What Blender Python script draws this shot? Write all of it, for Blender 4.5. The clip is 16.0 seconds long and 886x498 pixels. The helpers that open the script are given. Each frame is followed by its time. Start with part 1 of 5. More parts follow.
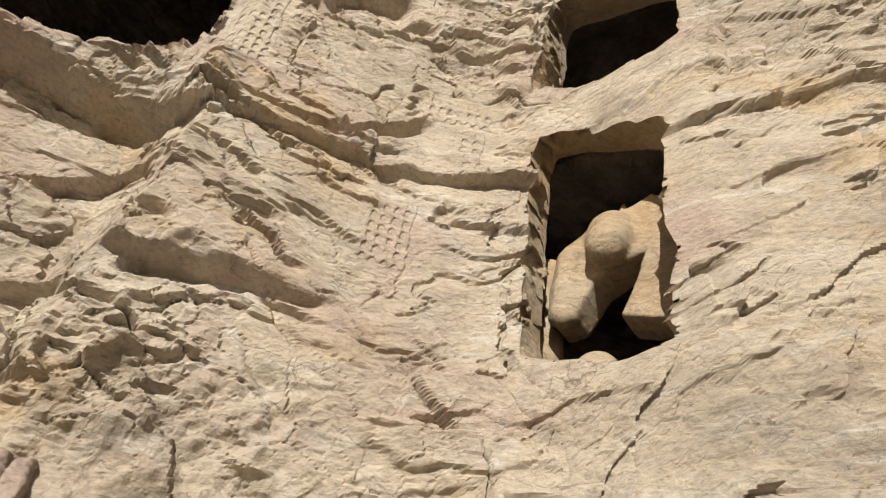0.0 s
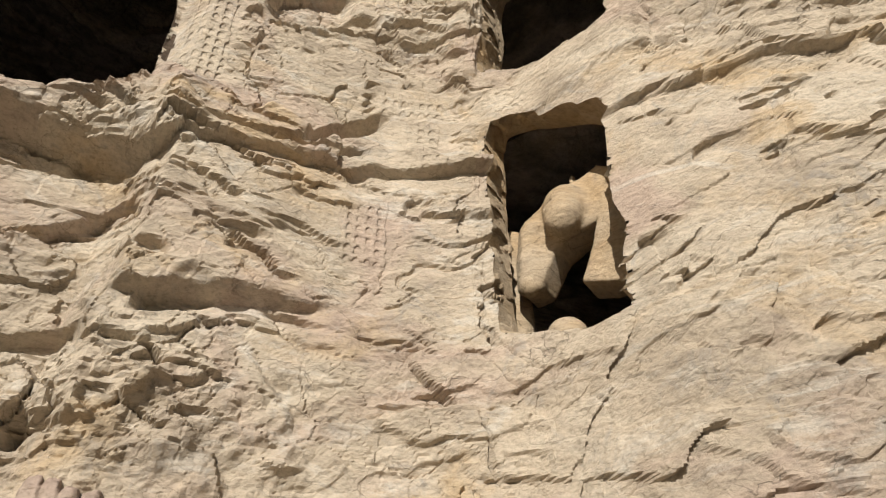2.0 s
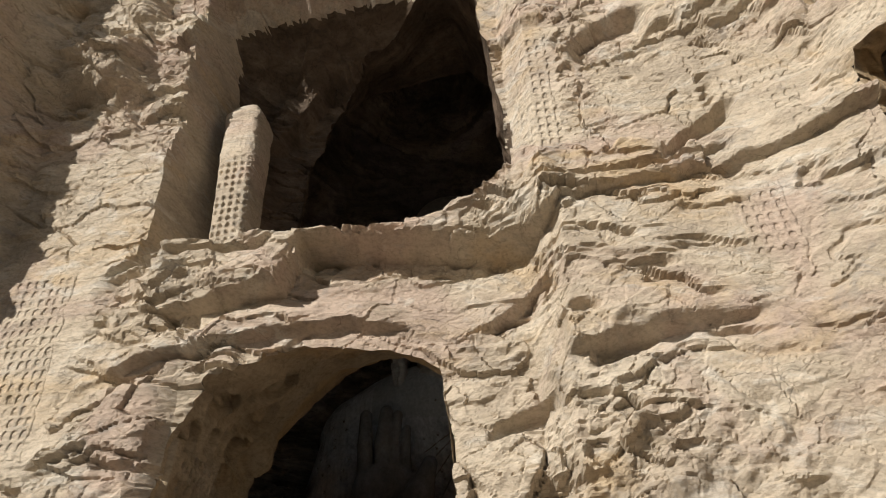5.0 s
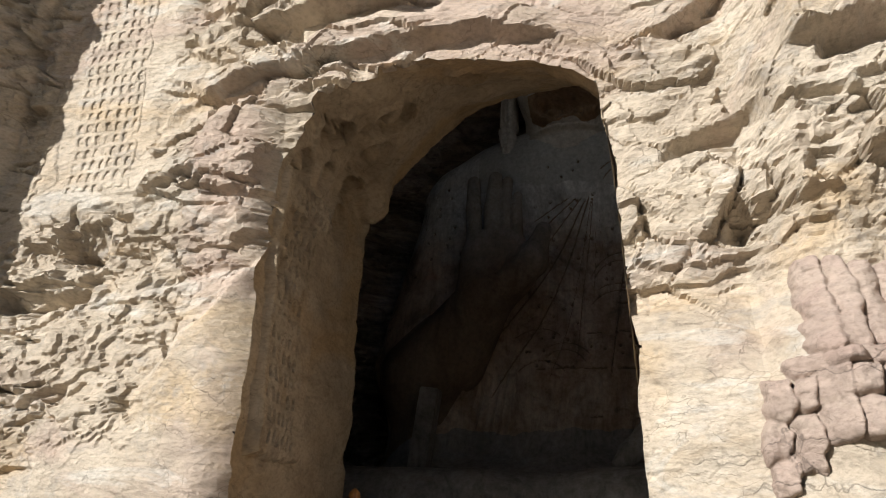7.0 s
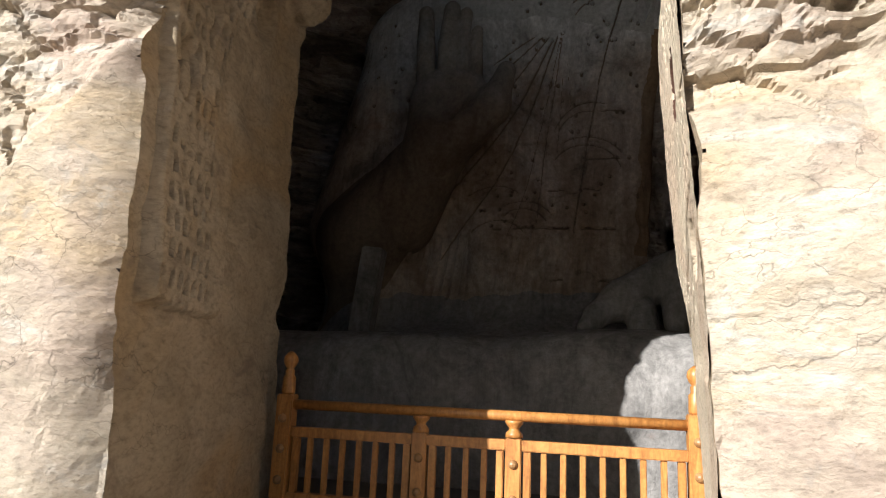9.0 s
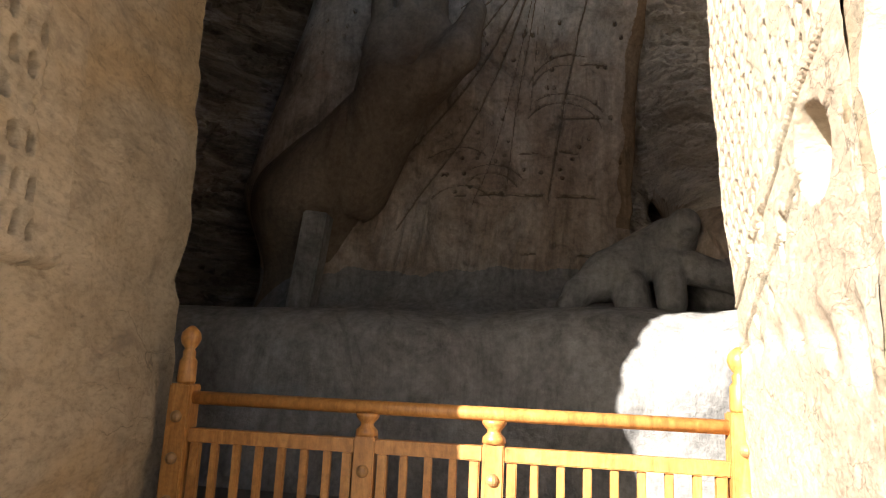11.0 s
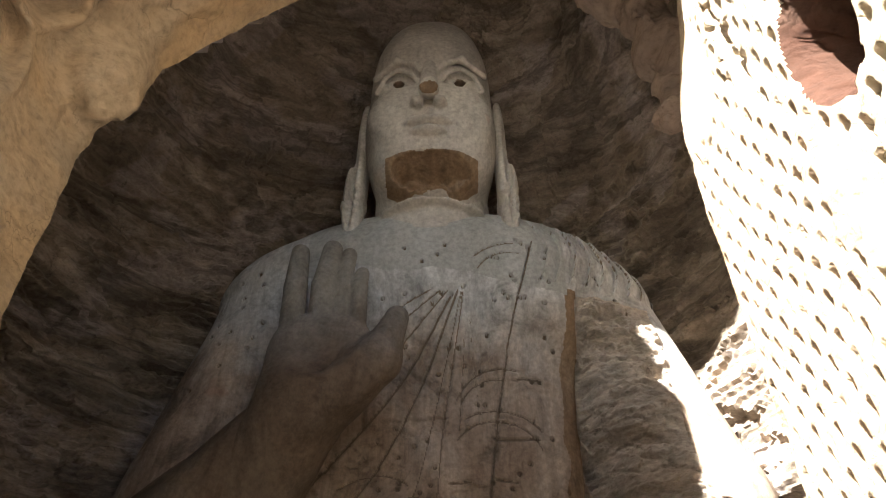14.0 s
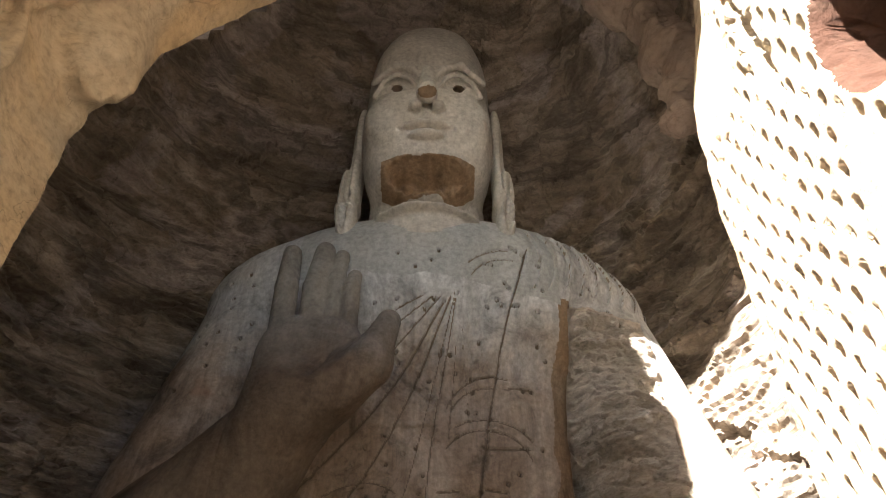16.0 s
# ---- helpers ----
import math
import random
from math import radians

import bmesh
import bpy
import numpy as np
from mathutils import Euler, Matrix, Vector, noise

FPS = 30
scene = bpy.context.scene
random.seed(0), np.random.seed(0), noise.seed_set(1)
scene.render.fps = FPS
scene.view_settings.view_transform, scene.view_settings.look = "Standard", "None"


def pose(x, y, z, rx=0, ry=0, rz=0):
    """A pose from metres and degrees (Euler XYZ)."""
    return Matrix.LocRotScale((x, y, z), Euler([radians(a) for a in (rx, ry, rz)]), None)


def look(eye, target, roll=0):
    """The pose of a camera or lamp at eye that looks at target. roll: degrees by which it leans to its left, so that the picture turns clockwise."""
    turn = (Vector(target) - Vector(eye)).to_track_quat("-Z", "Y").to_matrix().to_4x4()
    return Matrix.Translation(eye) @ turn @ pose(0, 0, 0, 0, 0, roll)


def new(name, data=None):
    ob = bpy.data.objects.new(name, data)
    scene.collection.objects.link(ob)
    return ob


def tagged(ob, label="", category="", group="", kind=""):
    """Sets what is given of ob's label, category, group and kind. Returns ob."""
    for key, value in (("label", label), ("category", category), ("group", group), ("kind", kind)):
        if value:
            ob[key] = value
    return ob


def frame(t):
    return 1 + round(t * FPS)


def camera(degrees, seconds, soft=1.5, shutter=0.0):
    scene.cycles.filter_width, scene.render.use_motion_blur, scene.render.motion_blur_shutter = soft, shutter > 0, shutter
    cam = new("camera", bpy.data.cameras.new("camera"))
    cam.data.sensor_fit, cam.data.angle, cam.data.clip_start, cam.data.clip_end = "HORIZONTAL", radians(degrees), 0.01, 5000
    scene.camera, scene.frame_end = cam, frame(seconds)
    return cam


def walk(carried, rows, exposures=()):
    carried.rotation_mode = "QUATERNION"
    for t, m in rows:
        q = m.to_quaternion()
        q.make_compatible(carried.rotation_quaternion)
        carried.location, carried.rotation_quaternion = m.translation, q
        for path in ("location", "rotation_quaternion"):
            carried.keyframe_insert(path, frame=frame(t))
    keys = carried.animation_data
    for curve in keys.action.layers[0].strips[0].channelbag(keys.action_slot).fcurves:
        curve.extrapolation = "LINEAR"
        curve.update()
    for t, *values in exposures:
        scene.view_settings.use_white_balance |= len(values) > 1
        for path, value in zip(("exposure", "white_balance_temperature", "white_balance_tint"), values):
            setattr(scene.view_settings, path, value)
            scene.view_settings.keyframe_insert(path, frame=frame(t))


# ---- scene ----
cam = camera(68.0, 16.0, soft=1.1)
METRES, EYE, TILT, LEAN, TURN = 10.0, 1.6, 41.641, -8.541, -24.522
ROWS = [
    (0.0, 0.0, 0.0, 0.0, -0.0, 0.0, 0.0),
    (0.5, -0.0085, -0.0151, 0.0192, 1.91, -0.91, 6.07),
    (1.0, -0.02, -0.0295, 0.0318, -1.76, -3.73, 3.87),
    (1.5, -0.0298, -0.0471, 0.0418, -4.08, -5.52, 4.61),
    (2.0, -0.0316, -0.0708, 0.0634, -4.98, -5.43, 6.83),
    (2.5, -0.0387, -0.0882, 0.0769, -5.6, -3.87, 6.14),
    (3.0, -0.0434, -0.1053, 0.0968, -5.46, -0.51, 6.66),
    (3.5, -0.046, -0.121, 0.1117, 5.31, 2.58, 18.22),
    (4.0, -0.062, -0.1237, 0.1157, 14.06, 5.24, 24.42),
    (6.5, -0.2182, -0.0458, 0.0629, 32.71, -1.17, 32.28),
    (7.0, -0.2617, -0.0289, 0.0523, 32.45, -6.76, 29.42),
    (7.5, -0.2959, -0.0094, 0.0331, 29.07, -12.47, 27.57),
    (8.0, -0.334, 0.0165, 0.0172, 28.87, -17.3, 27.45),
    (8.5, -0.3714, 0.0417, 0.0032, 27.33, -19.3, 27.11),
    (11.0, -0.512, 0.1808, -0.0962, 22.39, -22.63, 24.43),
    (11.5, -0.5303, 0.2147, -0.1139, 18.21, -16.31, 22.37),
    (12.0, -0.5513, 0.2433, -0.1301, 16.61, -13.16, 22.75),
    (12.5, -0.5626, 0.2739, -0.1501, 14.28, -12.18, 21.64),
    (13.0, -0.5705, 0.2977, -0.1597, 14.09, -5.96, 22.97),
    (13.5, -0.5883, 0.31, -0.1623, 14.61, 0.61, 25.35),
    (14.0, -0.598, 0.3178, -0.1666, 14.87, 4.14, 23.25),
    (14.5, -0.6005, 0.3287, -0.1752, 14.97, 4.95, 21.7),
    (15.0, -0.6046, 0.3282, -0.1748, 14.93, 5.87, 22.94),
    (15.5, -0.6084, 0.3279, -0.1729, 14.3, 5.42, 21.8),
    (16.0, -0.6112, 0.3274, -0.1719, 13.76, 4.69, 21.56),
]
walk(cam, [(t, pose(0, 0, EYE, TILT, LEAN, TURN) @ pose(METRES * x, METRES * y, METRES * z, 90 + pitch, roll, yaw)) for t, x, y, z, yaw, pitch, roll in ROWS],
     exposures=[(0, 0.16, 6500, 10), (4.2, 0.02, 6500, 10), (6.3, 0.5, 6150, 10), (8.7, 0.9, 5900, 10), (9.6, 1.5, 6200, 10), (10.8, 2.2, 6250, 10), (11.5, 2.6, 6300, 10), (12.5, 3.0, 6350, 10), (14.0, 3.3, 6300, 10), (15.0, 3.45, 6350, 10), (16, 3.5, 6350, 10)])

# ---- light: low afternoon sun from the left and in front, clear sky ----
SUN = Vector((-0.52, -0.78, 0.42)).normalized()
world = bpy.data.worlds.new("sky")
scene.world = world
world.use_nodes = True
wn = world.node_tree.nodes
sky = wn.new("ShaderNodeTexSky")
sky.sky_type = "NISHITA"
sky.sun_disc = False
sky.sun_elevation = math.asin(SUN.z)
sky.sun_rotation = math.atan2(SUN.x, SUN.y)
world.node_tree.links.new(sky.outputs[0], wn["Background"].inputs[0])
wn["Background"].inputs[1].default_value = 0.035
lamp = bpy.data.lights.new("sun", "SUN")
lamp.energy, lamp.angle, lamp.color = 5.0, radians(0.5), (1.0, 0.94, 0.86)
sun = new("sun", lamp)
sun.matrix_world = look(SUN * 60, (0, 0, 0))


# ---- noise and mesh helpers ----
def hash2(i, j, seed):
    h = (i.astype(np.int64) * 374761393 + j.astype(np.int64) * 668265263 + seed * 1442695041) & 0xFFFFFFFF
    h = ((h ^ (h >> 13)) * 1274126177) & 0xFFFFFFFF
    return ((h ^ (h >> 16)) & 0xFFFFFF) / float(0xFFFFFF)


def vn(x, y, seed=0):
    """Smooth value noise, 0 to 1."""
    x, y = np.asarray(x, float), np.asarray(y, float)
    i, j = np.floor(x), np.floor(y)
    u, v = x - i, y - j
    u, v = u * u * u * (u * (u * 6 - 15) + 10), v * v * v * (v * (v * 6 - 15) + 10)
    a, b, c, d = hash2(i, j, seed), hash2(i + 1, j, seed), hash2(i, j + 1, seed), hash2(i + 1, j + 1, seed)
    return (a * (1 - u) + b * u) * (1 - v) + (c * (1 - u) + d * u) * v


def fbm(x, y, seed=0, octaves=4, gain=0.5):
    total, amp, norm = 0.0, 1.0, 0.0
    for k in range(octaves):
        total = total + amp * vn(x * 2.03 ** k + 17.3 * k, y * 2.03 ** k - 9.1 * k, seed + k)
        norm += amp
        amp *= gain
    return total / norm


def sstep(a, b, x):
    t = np.clip((x - a) / (b - a), 0, 1)
    return t * t * (3 - 2 * t)


def facets(x, z, seed):
    """Broken facets: jittered cells, each a tilted plane, about -1 to 1; and the nearness of the cell's border."""
    i0, j0 = np.floor(x), np.floor(z)
    best, second, h = np.full(x.shape, 9.0), np.full(x.shape, 9.0), np.zeros(x.shape)
    for di in (-1, 0, 1):
        for dj in (-1, 0, 1):
            i, j = i0 + di, j0 + dj
            u, v = x - i - hash2(i, j, seed), z - j - hash2(i, j, seed + 1)
            d = u * u + v * v
            val = (hash2(i, j, seed + 2) - 0.5) * 1.3 + u * (hash2(i, j, seed + 3) - 0.5) * 1.6 + v * (hash2(i, j, seed + 4) - 0.3) * 1.6
            closer = d < best
            second = np.where(closer, best, np.minimum(second, d))
            h = np.where(closer, val, h)
            best = np.where(closer, d, best)
    return h, np.sqrt(second) - np.sqrt(best)


def steps(h, n, sharp):
    """A stair of n treads out of a smooth value."""
    t = h * n
    f = np.floor(t)
    return (f + sstep(0.5 - sharp, 0.5 + sharp, t - f)) / n


def mesh_object(name, verts, quads, material, parent=None, smooth=True, label=""):
    me = bpy.data.meshes.new(name)
    verts, quads = np.asarray(verts, np.float32), np.asarray(quads, np.int32)
    k = quads.shape[1]
    me.vertices.add(len(verts))
    me.vertices.foreach_set("co", verts.ravel())
    me.loops.add(quads.size)
    me.loops.foreach_set("vertex_index", quads.ravel())
    me.polygons.add(len(quads))
    me.polygons.foreach_set("loop_start", np.arange(len(quads), dtype=np.int32) * k)
    me.polygons.foreach_set("use_smooth", np.full(len(quads), smooth))
    me.update(calc_edges=True)
    me.validate()
    me.materials.append(material)
    ob = new(name, me)
    ob.parent = parent
    if label:
        tagged(ob, label)
    return ob


def grid_quads(nu, nv, closed=False):
    i = np.arange(nu if closed else nu - 1)
    j = np.arange(nv - 1)
    I, J = np.meshgrid(i, j, indexing="ij")
    I2 = (I + 1) % nu
    return np.stack([I * nv + J, I2 * nv + J, I2 * nv + J + 1, I * nv + J + 1], -1).reshape(-1, 4)


def poly_distance(px, pz, poly):
    """Signed distance to a closed outline, negative inside."""
    poly = np.asarray(poly, float)
    best, inside = np.full(px.shape, 1e9), np.zeros(px.shape, bool)
    for (ax, az), (bx, bz) in zip(poly, np.roll(poly, -1, 0)):
        ex, ez = bx - ax, bz - az
        t = np.clip(((px - ax) * ex + (pz - az) * ez) / (ex * ex + ez * ez + 1e-12), 0, 1)
        best = np.minimum(best, np.hypot(px - ax - t * ex, pz - az - t * ez))
        cross = (az > pz) != (bz > pz)
        with np.errstate(divide="ignore", invalid="ignore"):
            inside ^= cross & (px < (bx - ax) * (pz - az) / (bz - az + 1e-12) + ax)
    return np.where(inside, -best, best)


def rough_outline(points, gap, amount, seed):
    """A closed outline through the points, cut into short lengths and made ragged."""
    pts = np.asarray(points, float)
    out = []
    for a, b in zip(pts, np.roll(pts, -1, 0)):
        n = max(1, int(np.hypot(*(b - a)) / gap))
        out += [a + (b - a) * k / n for k in range(n)]
    out = np.array(out)
    for _ in range(2):
        out = 0.5 * out + 0.25 * np.roll(out, 1, 0) + 0.25 * np.roll(out, -1, 0)
    out[:, 0] += amount * ((vn(out[:, 1] * 2.2, out[:, 0] * 2.2, seed) - 0.5) * 2 + (vn(out[:, 1] * 8, out[:, 0] * 8, seed + 5) - 0.5))
    out[:, 1] += amount * ((vn(out[:, 0] * 2.2, out[:, 1] * 2.2 + 40, seed) - 0.5) * 2 + (vn(out[:, 0] * 8, out[:, 1] * 8 + 40, seed + 5) - 0.5))
    return out


def surface_nets(field, lo, cell):
    """Quads over the zero surface of a sampled field, negative inside."""
    inside = field < 0
    nx, ny, nz = field.shape
    c = [inside[a:nx - 1 + a, b:ny - 1 + b, d:nz - 1 + d] for a in (0, 1) for b in (0, 1) for d in (0, 1)]
    count = sum(q.astype(np.int8) for q in c)
    active = (count > 0) & (count < 8)
    idx = np.full(active.shape, -1, np.int64)
    cells = np.argwhere(active)
    idx[active] = np.arange(len(cells))
    total, weight = np.zeros((len(cells), 3)), np.zeros(len(cells))
    corner = lambda o: field[cells[:, 0] + o[0], cells[:, 1] + o[1], cells[:, 2] + o[2]]
    offs = [(a, b, d) for a in (0, 1) for b in (0, 1) for d in (0, 1)]
    for o in offs:
        for ax in range(3):
            if o[ax] == 0:
                o2 = tuple(v + (k == ax) for k, v in enumerate(o))
                f0, f1 = corner(o), corner(o2)
                m = (f0 < 0) != (f1 < 0)
                t = np.where(m, f0 / np.where(m, f0 - f1, 1), 0)
                p = np.array(o, float)[None, :].repeat(len(cells), 0)
                p[:, ax] += t
                total += p * m[:, None]
                weight += m
    verts = (cells + total / weight[:, None]) * cell + np.asarray(lo)
    quads = []
    for ax in range(3):
        b, d = (ax + 1) % 3, (ax + 2) % 3
        sl0 = [slice(None)] * 3
        sl1 = [slice(None)] * 3
        sl0[ax], sl1[ax] = slice(0, -1), slice(1, None)
        cross = inside[tuple(sl0)] != inside[tuple(sl1)]
        e = np.argwhere(cross)
        e = e[(e[:, b] > 0) & (e[:, d] > 0) & (e[:, b] < field.shape[b] - 1) & (e[:, d] < field.shape[d] - 1)]
        def at(db, dd):
            q = e.copy()
            q[:, b] -= db
            q[:, d] -= dd
            return idx[q[:, 0], q[:, 1], q[:, 2]]
        f = np.stack([at(1, 1), at(0, 1), at(0, 0), at(1, 0)], -1)
        flip = ~inside[e[:, 0], e[:, 1], e[:, 2]]
        f[flip] = f[flip][:, ::-1]
        quads.append(f)
    return verts, np.concatenate(quads)


class Clay:
    """A block of space into which rounded forms are joined."""
    def __init__(self, lo, hi, cell):
        self.lo, self.cell = np.array(lo, float), cell
        self.ax = [np.arange(l, h, cell) for l, h in zip(lo, hi)]
        self.f = np.full([len(a) for a in self.ax], 1.0, np.float32)

    def region(self, lo, hi):
        sl = tuple(slice(int(max(0, np.searchsorted(a, l))), int(max(1, np.searchsorted(a, h)))) for a, l, h in zip(self.ax, lo, hi))
        X, Y, Z = np.meshgrid(*[a[s] for a, s in zip(self.ax, sl)], indexing="ij", sparse=True)
        return sl, X, Y, Z

    def join(self, sl, d, k, cut=False):
        f = self.f[sl]
        if cut:
            h = np.maximum(k - np.abs(f + d), 0) / k
            self.f[sl] = np.maximum(f, -d) + h * h * k * 0.25
        else:
            h = np.maximum(k - np.abs(f - d), 0) / k
            self.f[sl] = np.minimum(f, d) - h * h * k * 0.25

    def ball(self, c, r, k=0.3, turn=(0, 0, 0), cut=False, power=2.0):
        c, r = np.array(c, float), np.array(r, float)
        big = r.max() + k + 0.3
        sl, X, Y, Z = self.region(c - big, c + big)
        if 0 in self.f[sl].shape:
            return
        R = np.array(Euler([radians(a) for a in turn]).to_matrix()).T
        p = [R[i, 0] * (X - c[0]) + R[i, 1] * (Y - c[1]) + R[i, 2] * (Z - c[2]) for i in range(3)]
        q = (np.abs(p[0] / r[0]) ** power + np.abs(p[1] / r[1]) ** power + np.abs(p[2] / r[2]) ** power) ** (1 / power)
        g = np.sqrt((p[0] / r[0] ** 2) ** 2 + (p[1] / r[1] ** 2) ** 2 + (p[2] / r[2] ** 2) ** 2) + 1e-6
        d = np.where(q < 0.3, (q - 1) * r.min(), q * (q - 1) / g) if power == 2.0 else (q - 1) * r.min()
        self.join(sl, d, k, cut)

    def limb(self, a, b, ra, rb, k=0.3, cut=False, flat=1.0):
        """A tapered rod with round ends; flat thins it along y."""
        a, b = np.array(a, float), np.array(b, float)
        m = max(ra, rb) + k + 0.3
        sl, X, Y, Z = self.region(np.minimum(a, b) - m, np.maximum(a, b) + m)
        if 0 in self.f[sl].shape:
            return
        e = b - a
        t = np.clip(((X - a[0]) * e[0] + (Y - a[1]) * e[1] + (Z - a[2]) * e[2]) / (e @ e), 0, 1)
        d = np.sqrt((X - a[0] - t * e[0]) ** 2 + ((Y - a[1] - t * e[1]) / flat) ** 2 + (Z - a[2] - t * e[2]) ** 2) - (ra + (rb - ra) * t)
        self.join(sl, d, k, cut)

    def mesh(self):
        return surface_nets(self.f, self.lo, self.cell)


def joined(pieces):
    vs, qs, n = [], [], 0
    for v, q in pieces:
        vs.append(v)
        qs.append(q + n)
        n += len(v)
    return np.concatenate(vs), np.concatenate(qs)


# ---- materials ----
def material(name):
    m = bpy.data.materials.new(name)
    m.use_nodes = True
    return m, m.node_tree.nodes, m.node_tree.links, m.node_tree.nodes["Principled BSDF"]


def noise_node(n, l, scale, stretch=(1, 1, 1), detail=6, rough=0.6, dist=0.0, turn=(0, 0, 0), coord="Object"):
    tc = n.new("ShaderNodeTexCoord")
    mp = n.new("ShaderNodeMapping")
    mp.inputs["Scale"].default_value = stretch
    mp.inputs["Rotation"].default_value = [radians(a) for a in turn]
    t = n.new("ShaderNodeTexNoise")
    t.inputs["Scale"].default_value, t.inputs["Detail"].default_value = scale, detail
    t.inputs["Roughness"].default_value, t.inputs["Distortion"].default_value = rough, dist
    l.new(tc.outputs[coord], mp.inputs[0])
    l.new(mp.outputs[0], t.inputs["Vector"])
    return t.outputs["Fac"]


def ramp_node(n, l, fac, stops):
    r = n.new("ShaderNodeValToRGB")
    e = r.color_ramp.elements
    while len(e) < len(stops):
        e.new(0.5)
    for el, (p, c) in zip(e, stops):
        el.position = p
        el.color = (*c, 1) if len(c) == 3 else c
    l.new(fac, r.inputs[0])
    return r.outputs[0]


def mix_node(n, l, kind, fac, a, b):
    m = n.new("ShaderNodeMix")
    m.data_type, m.blend_type = "RGBA", kind
    for sock, val in ((m.inputs["Factor"], fac), (m.inputs[6], a), (m.inputs[7], b)):
        if isinstance(val, (int, float)):
            sock.default_value = val
        elif isinstance(val, tuple):
            sock.default_value = (*val, 1)
        else:
            l.new(val, sock)
    return m.outputs[2]


def bump_chain(n, l, b, layers):
    prev = None
    for fac, strength, dist in layers:
        bp = n.new("ShaderNodeBump")
        bp.inputs["Strength"].default_value, bp.inputs["Distance"].default_value = strength, dist
        l.new(fac, bp.inputs["Height"])
        if prev:
            l.new(prev, bp.inputs["Normal"])
        prev = bp.outputs[0]
    l.new(prev, b.inputs["Normal"])


G = lambda v: (v, v, v)


def rock(name, tones, patch, dark, strata=1.0, patch_at=(0.48, 0.6), ochre=None, bands=0.0):
    m, n, l, b = material(name)
    base = ramp_node(n, l, noise_node(n, l, 0.55, (1, 1, 2.2), 5, 0.6, 0.6), [(0.3, tones[0]), (0.5, tones[1]), (0.68, tones[2])])
    pf = ramp_node(n, l, noise_node(n, l, 0.35, (1, 1, 1.4), 4, 0.55, 0.8, coord="Object", turn=(20, 0, 40)), [(patch_at[0], G(0.0)), (patch_at[1], G(0.8))])
    col = mix_node(n, l, "MIX", pf, base, patch)
    if ochre:
        of = ramp_node(n, l, noise_node(n, l, 0.42, (1, 1, 1.8), 5, 0.6, 1.0, turn=(50, 20, 10)), [(0.54, G(0.0)), (0.66, G(0.85))])
        col = mix_node(n, l, "MIX", of, col, ochre)
        wf = ramp_node(n, l, noise_node(n, l, 1.3, (0.6, 0.6, 1.6), 6, 0.65, 1.4, turn=(10, 50, 70)), [(0.55, G(0.0)), (0.66, G(0.6))])
        col = mix_node(n, l, "MIX", wf, col, (0.66, 0.62, 0.54))
    if bands:
        bn = noise_node(n, l, 0.75, (0.28, 0.28, 1.5), 8, 0.62, 0.45, (9, -7, 0))
        col = mix_node(n, l, "MULTIPLY", bands, col, ramp_node(n, l, bn, [(0.30, G(0.30)), (0.42, G(0.75)), (0.47, G(0.42)), (0.55, G(1.05)), (0.62, G(0.65)), (0.72, G(1.35))]))
    grain = noise_node(n, l, 14, (1, 1, 2.0), 8, 0.7)
    col = mix_node(n, l, "MULTIPLY", 1.0, col, ramp_node(n, l, grain, [(0.25, G(0.60)), (0.5, G(0.98)), (0.8, G(1.16))]))
    beds = noise_node(n, l, 2.2, (0.8, 0.8, 1.7), 9, 0.7, 0.8, (6, -5, 0))
    col = mix_node(n, l, "MULTIPLY", 0.8 * strata, col, ramp_node(n, l, beds, [(0.28, G(0.66)), (0.5, G(1.0)), (0.75, G(1.1))]))
    stain = ramp_node(n, l, noise_node(n, l, 1.7, (1, 1, 1.2), 7, 0.7, 1.5), [(0.56, G(0.0)), (0.72, G(0.75))])
    col = mix_node(n, l, "MIX", stain, col, dark)
    lines = None
    for scale, wide, seed in ((0.8, 0.006, 3.0), (2.3, 0.008, 11.0)):
        vor = n.new("ShaderNodeTexVoronoi")
        vor.feature = "DISTANCE_TO_EDGE"
        vor.inputs["Scale"].default_value = scale
        tc2, mp2, wv = n.new("ShaderNodeTexCoord"), n.new("ShaderNodeMapping"), n.new("ShaderNodeVectorMath")
        mp2.inputs["Scale"].default_value, mp2.inputs["Location"].default_value = (0.6, 0.6, 1.7), (seed, seed, seed)
        wv.operation = "MULTIPLY_ADD"
        wv.inputs[1].default_value = (0.9, 0.9, 0.9)
        nz = n.new("ShaderNodeTexNoise")
        nz.inputs["Scale"].default_value, nz.inputs["Detail"].default_value = 1.6, 7
        l.new(tc2.outputs["Object"], nz.inputs["Vector"])
        l.new(nz.outputs["Color"], wv.inputs[0])
        l.new(tc2.outputs["Object"], mp2.inputs[0])
        l.new(mp2.outputs[0], wv.inputs[2])
        l.new(wv.outputs[0], vor.inputs["Vector"])
        line = ramp_node(n, l, vor.outputs["Distance"], [(wide * 0.3, G(0.0)), (wide, G(1.0))])
        gate_f = ramp_node(n, l, noise_node(n, l, 0.9, (1, 1, 1.5), 4, 0.6, turn=(0, 0, seed * 10)), [(0.50, G(1.0)), (0.62, G(0.0))])
        line = mix_node(n, l, "LIGHTEN", 1.0, line, gate_f)
        lines = line if lines is None else mix_node(n, l, "MULTIPLY", 1.0, lines, line)
    col = mix_node(n, l, "MULTIPLY", 0.4, col, lines)
    l.new(col, b.inputs["Base Color"])
    b.inputs["Roughness"].default_value = 0.93
    b.inputs["Specular IOR Level"].default_value = 0.2
    chips = n.new("ShaderNodeTexVoronoi")
    chips.inputs["Scale"].default_value = 7.0
    tc = n.new("ShaderNodeTexCoord")
